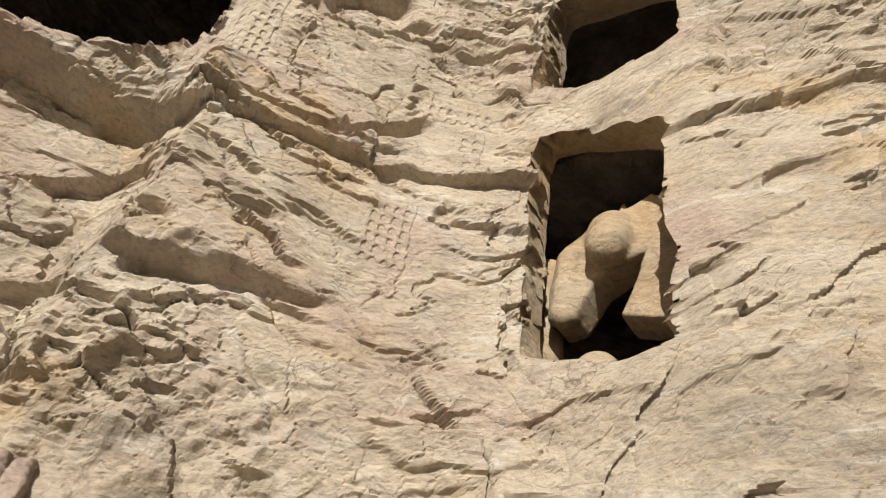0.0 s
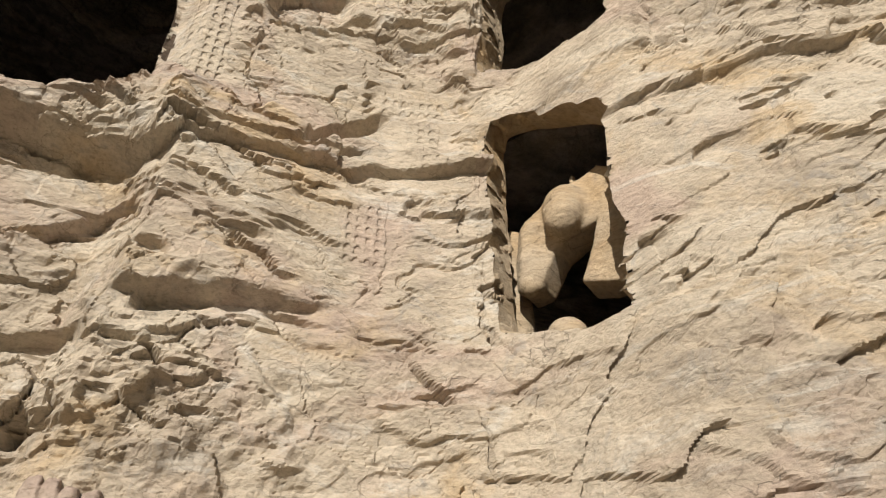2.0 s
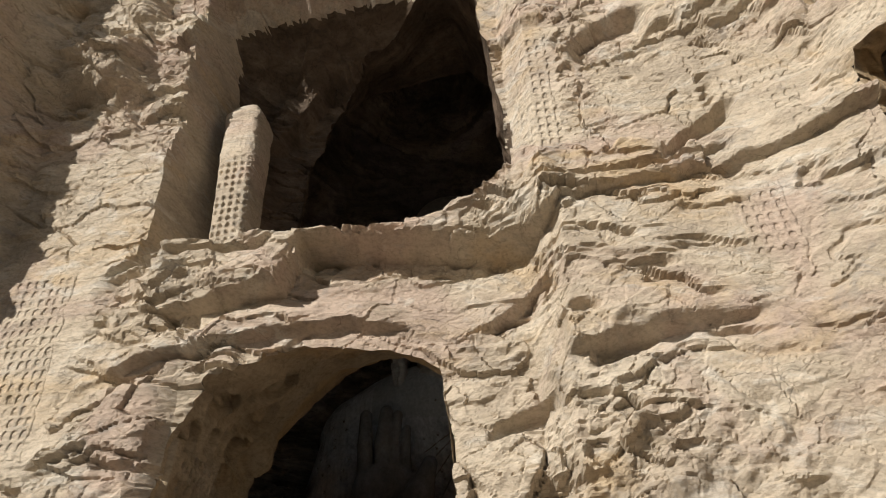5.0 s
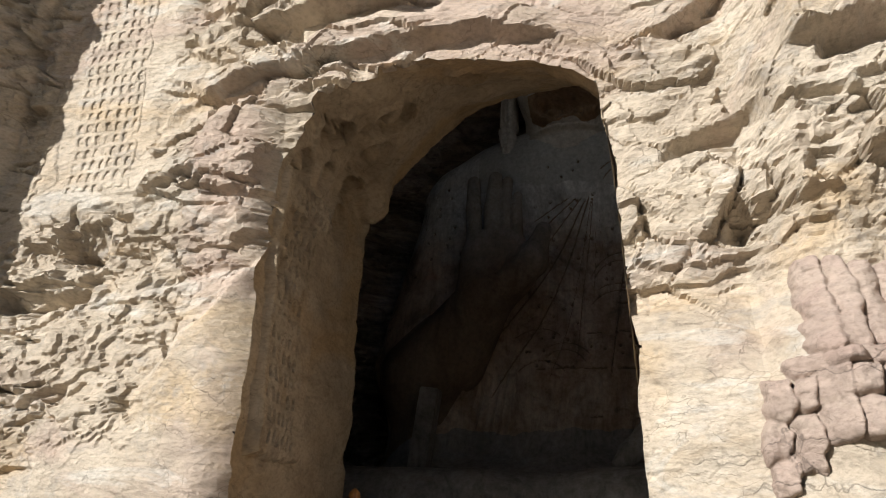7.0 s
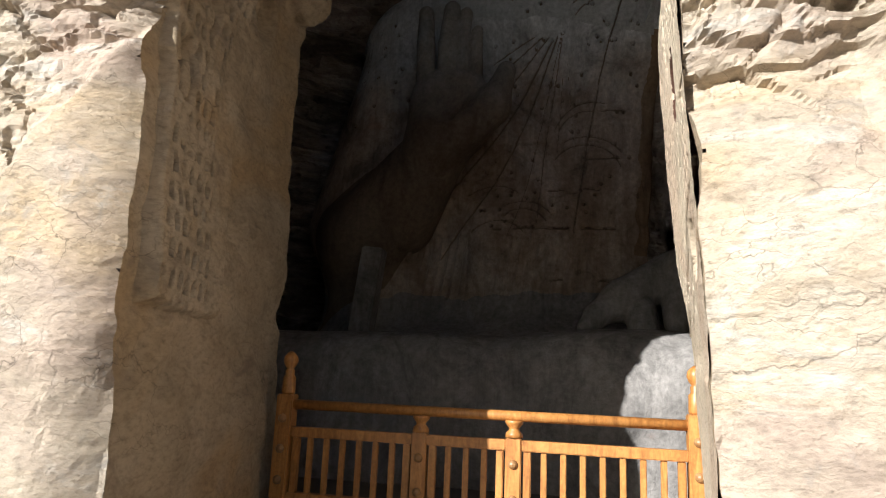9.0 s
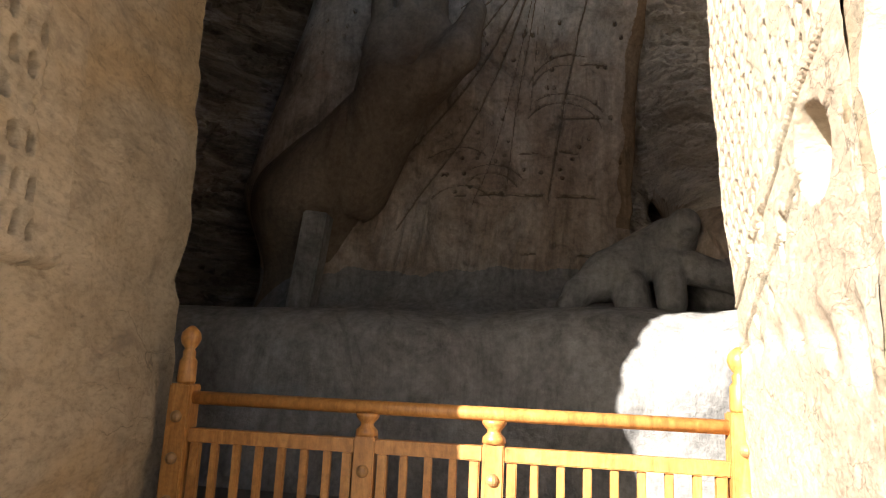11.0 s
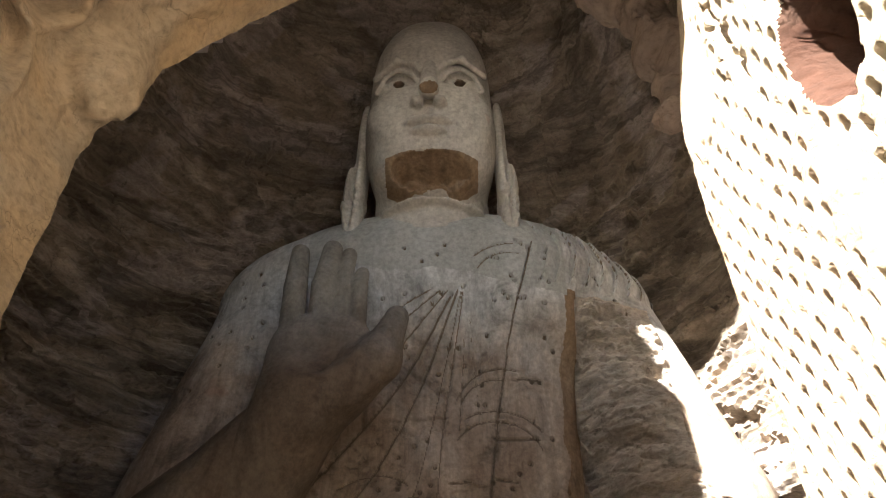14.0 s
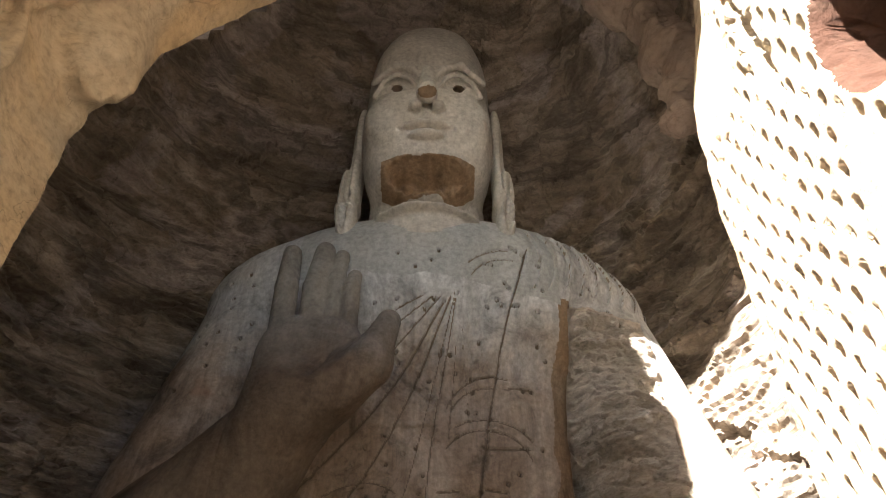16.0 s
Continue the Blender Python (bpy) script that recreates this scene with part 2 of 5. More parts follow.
    mp = n.new("ShaderNodeMapping")
    mp.inputs["Scale"].default_value = (0.7, 0.7, 2.4)
    l.new(tc.outputs["Object"], mp.inputs[0])
    wob = n.new("ShaderNodeVectorMath")
    wob.operation = "MULTIPLY_ADD"
    wob.inputs[1].default_value = (0.5, 0.5, 0.5)
    l.new(noise_node(n, l, 3.0, (1, 1, 1), 4), wob.inputs[0])
    l.new(mp.outputs[0], wob.inputs[2])
    l.new(wob.outputs[0], chips.inputs["Vector"])
    bump_chain(n, l, b, [(lines, 0.5, 0.02), (beds, 0.4 * strata, 0.06), (chips.outputs["Distance"], 0.3, 0.04), (noise_node(n, l, 7, (1, 1, 1.5), 10, 0.75, 0.4), 0.9, 0.045), (noise_node(n, l, 50, (1, 1, 1.2), 5, 0.65), 0.5, 0.01)])
    return m


SANDSTONE = rock("weathered_sandstone", ((0.41, 0.345, 0.265), (0.54, 0.455, 0.345), (0.61, 0.53, 0.415)), (0.50, 0.388, 0.31), (0.34, 0.315, 0.28), 1.0, (0.49, 0.62), (0.56, 0.43, 0.275))
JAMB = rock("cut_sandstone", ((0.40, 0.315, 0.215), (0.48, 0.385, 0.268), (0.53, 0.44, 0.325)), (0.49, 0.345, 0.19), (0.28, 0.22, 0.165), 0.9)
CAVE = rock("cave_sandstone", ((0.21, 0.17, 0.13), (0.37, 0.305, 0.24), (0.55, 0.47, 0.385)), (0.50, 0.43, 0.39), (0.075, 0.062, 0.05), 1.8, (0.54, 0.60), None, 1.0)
# Sandstone darkened so the upper opening's shade is part of its colour.
SHADE_ROCK = rock("shade_darkened_sandstone", ((0.10, 0.072, 0.05), (0.16, 0.118, 0.084), (0.25, 0.19, 0.14)), (0.22, 0.16, 0.115), (0.06, 0.045, 0.034), 1.4, (0.54, 0.62), None, 0.6)
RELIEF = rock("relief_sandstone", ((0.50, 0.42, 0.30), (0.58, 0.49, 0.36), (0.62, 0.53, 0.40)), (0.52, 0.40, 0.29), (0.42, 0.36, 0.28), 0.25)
RED = rock("red_stone", ((0.37, 0.28, 0.225), (0.44, 0.345, 0.28), (0.50, 0.41, 0.325)), (0.39, 0.27, 0.225), (0.32, 0.26, 0.22), 0.4)
# Red paint of the niche, darkened further for the shade inside the hollow.
SHADED_RED = rock("shaded_red_paint", ((0.06, 0.032, 0.022), (0.085, 0.044, 0.03), (0.12, 0.075, 0.054)), (0.075, 0.032, 0.02), (0.08, 0.05, 0.036), 0.3)


# ---- the cliff ----
BEND_X = (-16, -10.75, -10.35, -9.9, -9.2, -6.4, -2.8, -1.9, -1.5, 0.2, 1.2, 2.0, 2.4, 2.75, 3.5, 4.5, 7, 11)
BEND_Y = (1.6, 3.5, 5.0, 5.55, 5.6, 5.65, 6.05, 6.1, 5.62, 5.62, 5.55, 5.3, 5.1, 4.75, 3.25, 2.1, 0.3, -1.8)

DOOR = rough_outline([(-6.25, -0.3), (-6.28, 2.1), (-6.38, 3.7), (-6.38, 4.75), (-6.06, 5.36), (-5.5, 5.62), (-4.96, 5.76), (-4.23, 5.74), (-3.36, 5.56), (-3.04, 5.4), (-2.93, 4.5), (-2.88, 3.9), (-2.80, 2.4), (-2.70, -0.3)], 0.05, 0.03, 3)
UPPER = rough_outline([(-6.2, 7.5), (-6.25, 9.5), (-6.1, 11.3), (-5.7, 12.5), (-4.7, 13.4), (-2.9, 13.7), (-2.25, 12.9), (-2.12, 11.2), (-1.97, 9.6), (-1.92, 8.2), (-2.6, 7.7), (-4.0, 7.5)], 0.06, 0.05, 9)
WINDOW_HIGH = rough_outline([(2.4, 9.72), (2.42, 11.8), (2.6, 11.95), (3.1, 11.7), (3.46, 11.1), (3.48, 9.5), (3.0, 9.36)], 0.04, 0.02, 13)
WINDOW_LOW = rough_outline([(2.52, 5.2), (2.46, 8.5), (2.8, 8.5), (3.12, 8.22), (3.28, 7.9), (3.34, 6.2), (3.31, 5.02), (3.08, 4.95)], 0.04, 0.015, 17)
HOLES = [DOOR, UPPER, WINDOW_HIGH, WINDOW_LOW]


def box2(x, z, x0, x1, z0, z1, s):
    return sstep(x0 - s, x0 + s, x) * sstep(x1 + s, x1 - s, x) * sstep(z0 - s, z0 + s, z) * sstep(z1 + s, z1 - s, z)


def blob2(x, z, cx, cz, rx, rz, tilt=0.0, s=0.35):
    u, v = x - cx, z - cz - tilt * (x - cx)
    return sstep(1 + s, 1 - s, np.hypot(u / rx, v / rz))


BEND_RUN = np.concatenate([[0], np.cumsum(np.hypot(np.diff(BEND_X), np.diff(BEND_Y)))]) - 10


def cliff_y(x, z):
    """How far back the rock face lies at x and height z."""
    x, z = np.asarray(x, float), np.asarray(z, float)
    xa = np.interp(x, BEND_X, BEND_RUN)
    wx = x + 0.22 * (fbm(xa * 0.9, z * 0.9, 31, 3) - 0.5) + 0.10 * (vn(xa * 4, z * 4, 37) - 0.5)
    wz = z + 0.22 * (fbm(xa * 0.8 + 50, z * 0.8, 33, 3) - 0.5) + 0.12 * (vn(xa * 3.1, z * 5, 39) - 0.5)
    y = np.interp(wx * 0.35 + x * 0.65, BEND_X, BEND_Y)
    y = y - 0.10 * np.maximum(z - 8.5, 0) - 0.30 * sstep(3.1, 2.3, wz) * sstep(-2.9, -1.6, x)
    # upper opening: its flank runs back in a slant
    y = y + np.interp(x, (-7.5, -7.25, -6.6, -6.2), (0.0, 1.55, 2.25, 2.45)) * sstep(-2.6, -4.4, x) * sstep(7.35, 7.65, z) * sstep(0.75, -0.75, wz - 13.5)
    # beds of the rock dip a little
    zz = wz - 0.05 * x
    plaster = sstep(0.12, -0.12, wz - np.interp(x, (-9.5, -7.6, -6.6, -6.2, -2.8, -2.0, -1.0, 1.5, 2.2), (1.2, 1.9, 3.3, 3.9, 2.9, 2.75, 2.2, 2.6, 1.5)))
    y = y - 0.07 * plaster
    smooth_wall = np.clip(1.1 * plaster + box2(x, z, -2.6, 1.2, 1.0, 3.4, 0.5) + 0.6 * box2(wx, wz, -1.3, 2.2, 4.9, 6.9, 0.3) + 0.5 * box2(x, z, -5, -2, 5.8, 6.7, 0.2), 0, 1)
    carved = np.clip(box2(x, z, 0.6, 1.4, 6.0, 7.2, 0.1) + box2(x, z, -1.9, -1.05, 8.1, 11.1, 0.1) + box2(x, z, 0.95, 2.1, 7.4, 9.3, 0.1) + box2(x, z, -9.6, -7.9, 4.3, 7.6, 0.15), 0, 1)
    smooth_wall = np.maximum(smooth_wall, carved)
    rough = (0.22 + 0.95 * sstep(0.32, 0.68, fbm(xa * 0.45, z * 0.45, 41, 3))) * (1 - 0.9 * smooth_wall)
    rough = rough * (1 - 0.55 * box2(x, z, -8.4, -6.2, 2.4, 6.2, 0.5)) * (1 - 0.4 * box2(x, z, 3.2, 8, 3.0, 12, 0.6))
    beds = fbm(xa * 0.5, zz * 1.5, 43, 4)
    y = y - 0.50 * rough * (steps(beds, 5, 0.09) - 0.5) * (1 - 0.7 * box2(x, z, 2.2, 3.6, 4.7, 12.2, 0.15))
    fine_beds = fbm(xa * 1.6, zz * 3.2, 47, 4)
    y = y - 0.08 * rough * (steps(fine_beds, 4, 0.12) - 0.5)
    y = y - 0.10 * (fbm(xa * 1.1, z * 1.4, 51, 4) - 0.5) - 0.035 * (0.4 + rough) * (fbm(xa * 6, z * 9, 53, 4) - 0.5)
    calm = 1 - 0.75 * np.clip(box2(x, z, 2.2, 3.6, 4.7, 12.2, 0.15) + smooth_wall, 0, 1)
    wa = xa + wx - x
    f1, e1 = facets(wa * 0.8 + 0.25 * z, zz * 1.7, 91)
    f2, e2 = facets(wa * 3.4 - 0.5 * z, zz * 6.0 + 0.6 * xa, 95)
    f3, e3 = facets(wa * 8.0, zz * 13.0, 99)
    y = y - calm * ((0.03 + 0.13 * rough) * f1 + (0.008 + 0.035 * rough) * f2 + (0.004 + 0.008 * rough) * f3)
    y = y + calm * (0.3 + rough) * (0.08 * sstep(0.05, 0.0, e1) * sstep(0.42, 0.6, fbm(xa * 1.3, z * 1.3, 55, 2)) + 0.025 * sstep(0.10, 0.0, e2) * sstep(0.45, 0.62, fbm(xa * 1.9, z * 1.9, 56, 2)))
    # short cracks along the beds
    seam = np.abs(fbm(xa * 0.9 + 7, zz * 3.2, 57, 3) - 0.5)
    y = y + 0.13 * sstep(0.05, 0.015, seam) * sstep(0.50, 0.60, fbm(xa * 0.8, z * 0.9, 59, 3)) * (1 - smooth_wall)
    # the great block and the brow over it
    tip = wz - 0.13 * (wx + 1.2)
    y = y - np.interp(x, (-1.5, -0.4, 0.9), (0.26, 0.22, 0.0)) * sstep(-1.52, -1.36, wx - 0.10 * (wz - 6.0)) * sstep(5.10, 5.22, tip) * sstep(7.5, 7.2, wz)
    y = y + np.interp(x, (-1.3, -0.8, 0.6), (0.30, 0.16, 0.05)) * sstep(-1.36, -1.2, wx) * sstep(0.75, 0.5, wx) * sstep(4.86, 4.98, tip) * sstep(5.26, 5.14, tip)
    # dipping slots that split the block
    for x0, x1, z0, dip, dp in ((-0.7, -0.15, 6.1, -0.45, 0.14), (-0.5, 0.2, 5.85, -0.3, 0.10), (-0.2, 0.8, 6.5, -0.25, 0.08), (-1.0, -0.4, 6.75, -0.2, 0.10), (0.1, 0.9, 6.95, -0.12, 0.07)):
        off = np.abs(wz - z0 - dip * (wx - x0)) / (0.05 + 0.02 * np.sin(wx * 9))
        y = y + dp * sstep(1.2, 0.5, off) * sstep(x0 - 0.05, x0 + 0.1, wx) * sstep(x1 + 0.1, x1 - 0.1, wx)
    for cx, cz, rx, rz, dp in ((-0.45, 6.15, 0.30, 0.07, 0.13), (-0.2, 5.85, 0.22, 0.06, 0.12), (0.25, 6.3, 0.35, 0.05, 0.09), (-0.75, 5.25, 0.2, 0.14, 0.10), (0.35, 5.15, 0.3, 0.06, 0.1)):
        y = y + dp * blob2(wx, wz, cx, cz, rx, rz, -0.12)
    # the long ledge over the doorway, undercut
    under = np.interp(x, (-7.5, -6.3, -5.05, -4.85, -3.6, -2.6, -1.6, -1.3, -0.8, 0.7, 1.8, 2.5), (6.25, 6.4, 6.52, 7.28, 7.18, 7.05, 7.0, 7.3, 7.42, 7.55, 7.62, 7.7))
    over = np.interp(x, (-7.5, -6.0, -4.5, -3.0, -2.0, -1.2, 0.5, 1.5, 2.5), (7.35, 8.2, 8.38, 8.55, 8.5, 8.2, 8.1, 7.95, 7.9))
    reach = np.interp(x, (-7.6, -6.2, -5.2, -4.2, -1.8, -1.1, -0.2, 1.2, 2.4), (0.0, 0.30, 0.46, 0.50, 0.46, 0.28, 0.24, 0.20, 0.26))
    lump = 0.72 + 0.5 * fbm(xa * 1.5, z * 2.4, 71, 3)
    layer = steps(fbm(xa * 0.7 + 3, (wz + 0.10 * wx) * 2.1, 72, 3), 6, 0.08)
    y = y - reach * (lump + 0.55 * (layer - 0.5)) * sstep(under - 0.04, under + 0.03, wz) * sstep(over + 0.12, over - 0.10, wz + 0.25 * (vn(xa * 2.6, z * 0, 74) - 0.5))
    for x0, x1, z0, dip, wide_, dp in ((-5.6, -3.9, 7.62, 0.02, 0.06, 0.30), (-4.2, -2.3, 7.66, -0.10, 0.07, 0.34), (-3.4, -1.5, 7.9, -0.17, 0.06, 0.30), (-1.4, 0.9, 7.62, 0.08, 0.05, 0.18), (-6.8, -5.3, 7.2, 0.06, 0.05, 0.22)):
        off = np.abs(wz - z0 - dip * (wx - x0)) / wide_
        y = y + dp * sstep(1.15, 0.6, off) * sstep(x0 - 0.1, x0 + 0.2, wx) * sstep(x1 + 0.2, x1 - 0.2, wx)
    # square hollow under the ledge
    y = y + (0.20 + 0.25 * (fbm(xa * 2.5, wz * 4, 76, 4) - 0.5)) * sstep(-4.88, -4.80, wx) * sstep(-1.55, -1.9, wx) * sstep(6.74, 6.80, wz - 0.02 * wx) * sstep(under + 0.06, under, wz)
    # brow just over the doorway
    brow = np.interp(x, (-8, -6.6, -5.6, -4.6, -3.6, -2.6), (5.4, 5.75, 5.98, 6.05, 6.02, 5.85))
    y = y - 0.22 * sstep(brow - 0.10, brow - 0.03, wz) * sstep(brow + 0.45, brow + 0.1, wz) * sstep(-8, -6.8, x) * sstep(-2.9, -4.2, x)
    # scars with broken roofs
    for cx, cz, rx, rz, ti, dp in ((0.6, 8.22, 0.5, 0.16, 0.75, 0.30), (-0.1, 10.6, 0.65, 0.42, 0.45, 0.34), (0.6, 10.5, 0.3, 0.16, 0.2, 0.2), (-2.0, 6.05, 0.42, 0.14, 0.45, 0.20), (-2.5, 5.9, 0.5, 0.05, 0.3, 0.14), (-1.35, 5.6, 0.22, 0.10, 0.1, 0.16), (-2.1, 4.62, 0.45, 0.12, 0.30, 0.26), (-1.5, 4.62, 0.35, 0.06, 0.05, 0.12), (-1.75, 3.72, 0.35, 0.07, 0.0, 0.15), (-1.95, 3.85, 0.10, 0.14, 0.0, 0.13)):
        m = blob2(wx, wz, cx, cz, rx, rz, ti, 0.25)
        y = y + dp * m
    # broken hollow beside the low window, and rough crack below the block
    y = y + 0.30 * box2(wx, wz, 3.42, 3.62, 5.35, 5.75, 0.05) - 0.22 * blob2(wx, wz, 3.47, 5.35, 0.12, 0.30, 0, 0.3)
    y = y + 0.14 * box2(wx, wz, 3.85, 4.3, 6.55, 6.75, 0.05)
    crack = np.abs(wx - 0.30 - 0.25 * np.sin(wz * 5.0))
    y = y + 0.07 * sstep(0.18, 0.02, crack) * box2(x, z, -0.3, 1.0, 3.3, 4.65, 0.15)
    y = y + 0.12 * (fbm(xa * 3.0, z * 3.0, 77, 4) - 0.5) * box2(x, z, -1.4, 0.9, 2.6, 4.5, 0.3) * 2
    # broken blocks left of the doorway
    y = y - 0.26 * (steps(fbm(xa * 2.2, zz * 3.4, 79, 3), 6, 0.08) - 0.5) * box2(x, z, -9.6, -7.2, 1.8, 4.2, 0.35)
    y = y + 0.3 * box2(wx, wz, -9.6, -8.3, 3.18, 3.3, 0.05)
    brow2 = wz - np.interp(x, (-8.2, -7.0, -6.2, -5.4), (10.3, 11.0, 12.3, 13.4))
    y = y - 0.45 * sstep(-0.08, 0.04, brow2) * sstep(1.1, 0.5, brow2) * sstep(-7.3, -7.05, x) * sstep(-5.2, -5.9, x)
    # heavy rock over the recess
    y = y - 0.5 * sstep(10.3, 10.8, wz + 0.25 * wx + 1.6) * sstep(-8.1, -8.7, wx) * (0.3 + fbm(xa * 1.2, z * 1.6, 85, 3))
    # pillar face left of the high window
    y = y - 0.12 * box2(wx, wz, 1.95, 2.4, 9.6, 12.2, 0.06)
    # band of stone between the two windows
    y = y - 0.20 * box2(wx, wz, 2.3, 3.7, 8.45, 9.25, 0.12)
    # worn corners of the doorway
    off_r = x - np.interp(z, (0, 2.4, 3.9, 4.5, 5.4), (-2.70, -2.80, -2.88, -2.93, -3.04))
    off_l = np.interp(z, (0, 2.1, 3.7, 4.75), (-6.25, -6.28, -6.38, -6.38)) - x
    low = sstep(5.7, 5.2, z)
    y = y + low * (0.10 * np.clip(1 - np.maximum(off_r, 0) / 0.38, 0, 1) ** 2 * sstep(-0.5, -0.3, off_r) + 0.22 * np.clip(1 - np.maximum(off_l, 0) / (0.22 + 0.3 * vn(z * 2.1, z * 0 + 3, 89)), 0, 1) ** 2 * sstep(-0.5, -0.3, off_l))
    # tool marks on the upper right
    y = y - 0.05 * (vn((xa + z * 0.6) * 7, (z - x * 0.5) * 3.0, 87) - 0.5) * sstep(8.6, 9.6, z) * sstep(3.4, 3.8, x)
    return y


def sheet(name, xs, zs, holes, mat):
    X, Z = np.meshgrid(xs, zs, indexing="ij")
    D = np.full(X.shape, 1e9)
    for poly in holes:
        lo, hi = poly.min(0) - 0.6, poly.max(0) + 0.6
        i0, i1 = np.searchsorted(xs, (lo[0], hi[0]))
        j0, j1 = np.searchsorted(zs, (lo[1], hi[1]))
        sub = (slice(i0, i1), slice(j0, j1))
        D[sub] = np.minimum(D[sub], poly_distance(X[sub], Z[sub], poly))
    gx, gz = np.gradient(np.clip(D, -1, 1), xs, zs)
    near = np.abs(D) < 0.02
    norm = np.hypot(gx, gz) + 1e-6
    X2 = np.where(near, X - D * gx / norm, X)
    Z2 = np.where(near, Z - D * gz / norm, Z)
    Y = cliff_y(X2, Z2)
    quads = grid_quads(len(xs), len(zs))
    keep = D.ravel()[quads].max(1) > 0.021
    used = np.zeros(X.size, bool)
    used[quads[keep].ravel()] = True
    remap = np.cumsum(used) - 1
    verts = np.stack([X2, Y, Z2], -1).reshape(-1, 3)[used]
    return mesh_object(name, verts, remap[quads[keep]], mat, smooth=False)


def tunnel(name, outline, back, mat, layers, amount, seed, carve=None):
    """The cut sides of an opening, from the rock face to a back outline."""
    n = len(outline)
    y0 = cliff_y(outline[:, 0], outline[:, 1])
    calm = y0.copy()
    for _ in range(60):
        calm = 0.5 * calm + 0.25 * np.roll(calm, 1) + 0.25 * np.roll(calm, -1)
    bx, bz, by = back(outline[:, 0], outline[:, 1], calm)
    mid = outline.mean(0)
    grid = np.zeros((n, layers, 3))
    run = np.concatenate([[0], np.cumsum(np.hypot(*(np.diff(outline, axis=0)).T))])
    for k in range(layers):
        s = k / (layers - 1)
        x, z = outline[:, 0] + (bx - outline[:, 0]) * s, outline[:, 1] + (bz - outline[:, 1]) * s
        y = y0 + (by - y0) * s
        ux, uz = x - mid[0], z - mid[1]
        r = np.hypot(ux, uz) + 1e-6
        push = amount * (fbm(z * 1.1 + 3, y * 1.1, seed, 4) - 0.42 + 0.5 * (steps(fbm(y * 0.8 + x * 0.4, z * 3.0, seed + 7, 3), 7, 0.15) - 0.5)) * min(1, s * 6)
        push = push * np.where((x > -3.3) & (z < 5.0), 0.2, 1.0)
        if carve:
            push = push + carve(x, y, z) * min(1, s * 8)
        grid[:, k] = np.stack([x - ux / r * push, y, z - uz / r * push], -1)
    return mesh_object(name, grid.reshape(-1, 3), grid_quads(n, layers, closed=True)[:, ::-1], mat)


def spread(*runs):
    return np.unique(np.concatenate([np.linspace(a, b, n) for a, b, n in runs]).round(5))


XS = spread((-16, -10.6, 45), (-10.6, -9.0, 75), (-9.0, 2.3, 440), (2.3, 4.6, 180), (4.6, 7, 70), (7, 11, 40))
ZS = spread((-0.4, 1.4, 36), (1.4, 12.5, 440), (12.5, 16, 90), (16, 24, 40))
cliff = sheet("cliff_face", XS, ZS, HOLES, SANDSTONE)
cliff.data.materials.append(SHADE_ROCK)
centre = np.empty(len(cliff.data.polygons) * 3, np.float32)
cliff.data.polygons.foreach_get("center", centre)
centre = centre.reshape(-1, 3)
# Faces set back in the upper opening take the shade-darkened stone.
recess_shade = (centre[:, 0] > -7.27) & (centre[:, 0] < -1.6) & (centre[:, 2] > 7.6) & (centre[:, 2] < 14.5) & (centre[:, 1] > 6.0)
cliff.data.polygons.foreach_set("material_index", recess_shade.astype(np.int32))
tagged(cliff, "sunlit weathered sandstone cliff with broken ledges and cracks", "cliff", kind="structure")

EDGE_Z = (0, 1.6, 1.9, 2.5, 3.3, 3.8, 4.4, 4.62, 4.85, 5.4, 6.5, 7.9)
EDGE_Y = (8.95, 8.75, 8.62, 8.44, 8.28, 8.2, 8.0, 7.72, 7.5, 7.15, 7.1, 8.67)
EDGE_X = (-2.35, -2.42, -2.47, -2.60, -2.68, -2.72, -2.76, -2.77, -2.79, -2.92, -3.0, -3.0)


def door_back(x, z, y0):
    right = sstep(-3.9, -2.95, x)
    bx, bz, by = -4.55 + (x + 4.55) * np.interp(z, (1.5, 3.0, 4.6), (1.30, 1.24, 1.15)), z * np.interp(x, (-6.4, -6.06, -5.5, -4.96, -4.23, -3.5), (1.17, 1.075, 1.12, 1.17, 1.23, 1.25)), 9.1 - 0.75 * np.clip(z / 5.7, 0, 1) ** 2
    return bx + (np.interp(z, EDGE_Z, EDGE_X) - bx) * right, bz + (z * 1.04 - bz) * right, by + (np.interp(z, EDGE_Z, EDGE_Y) - by) * right


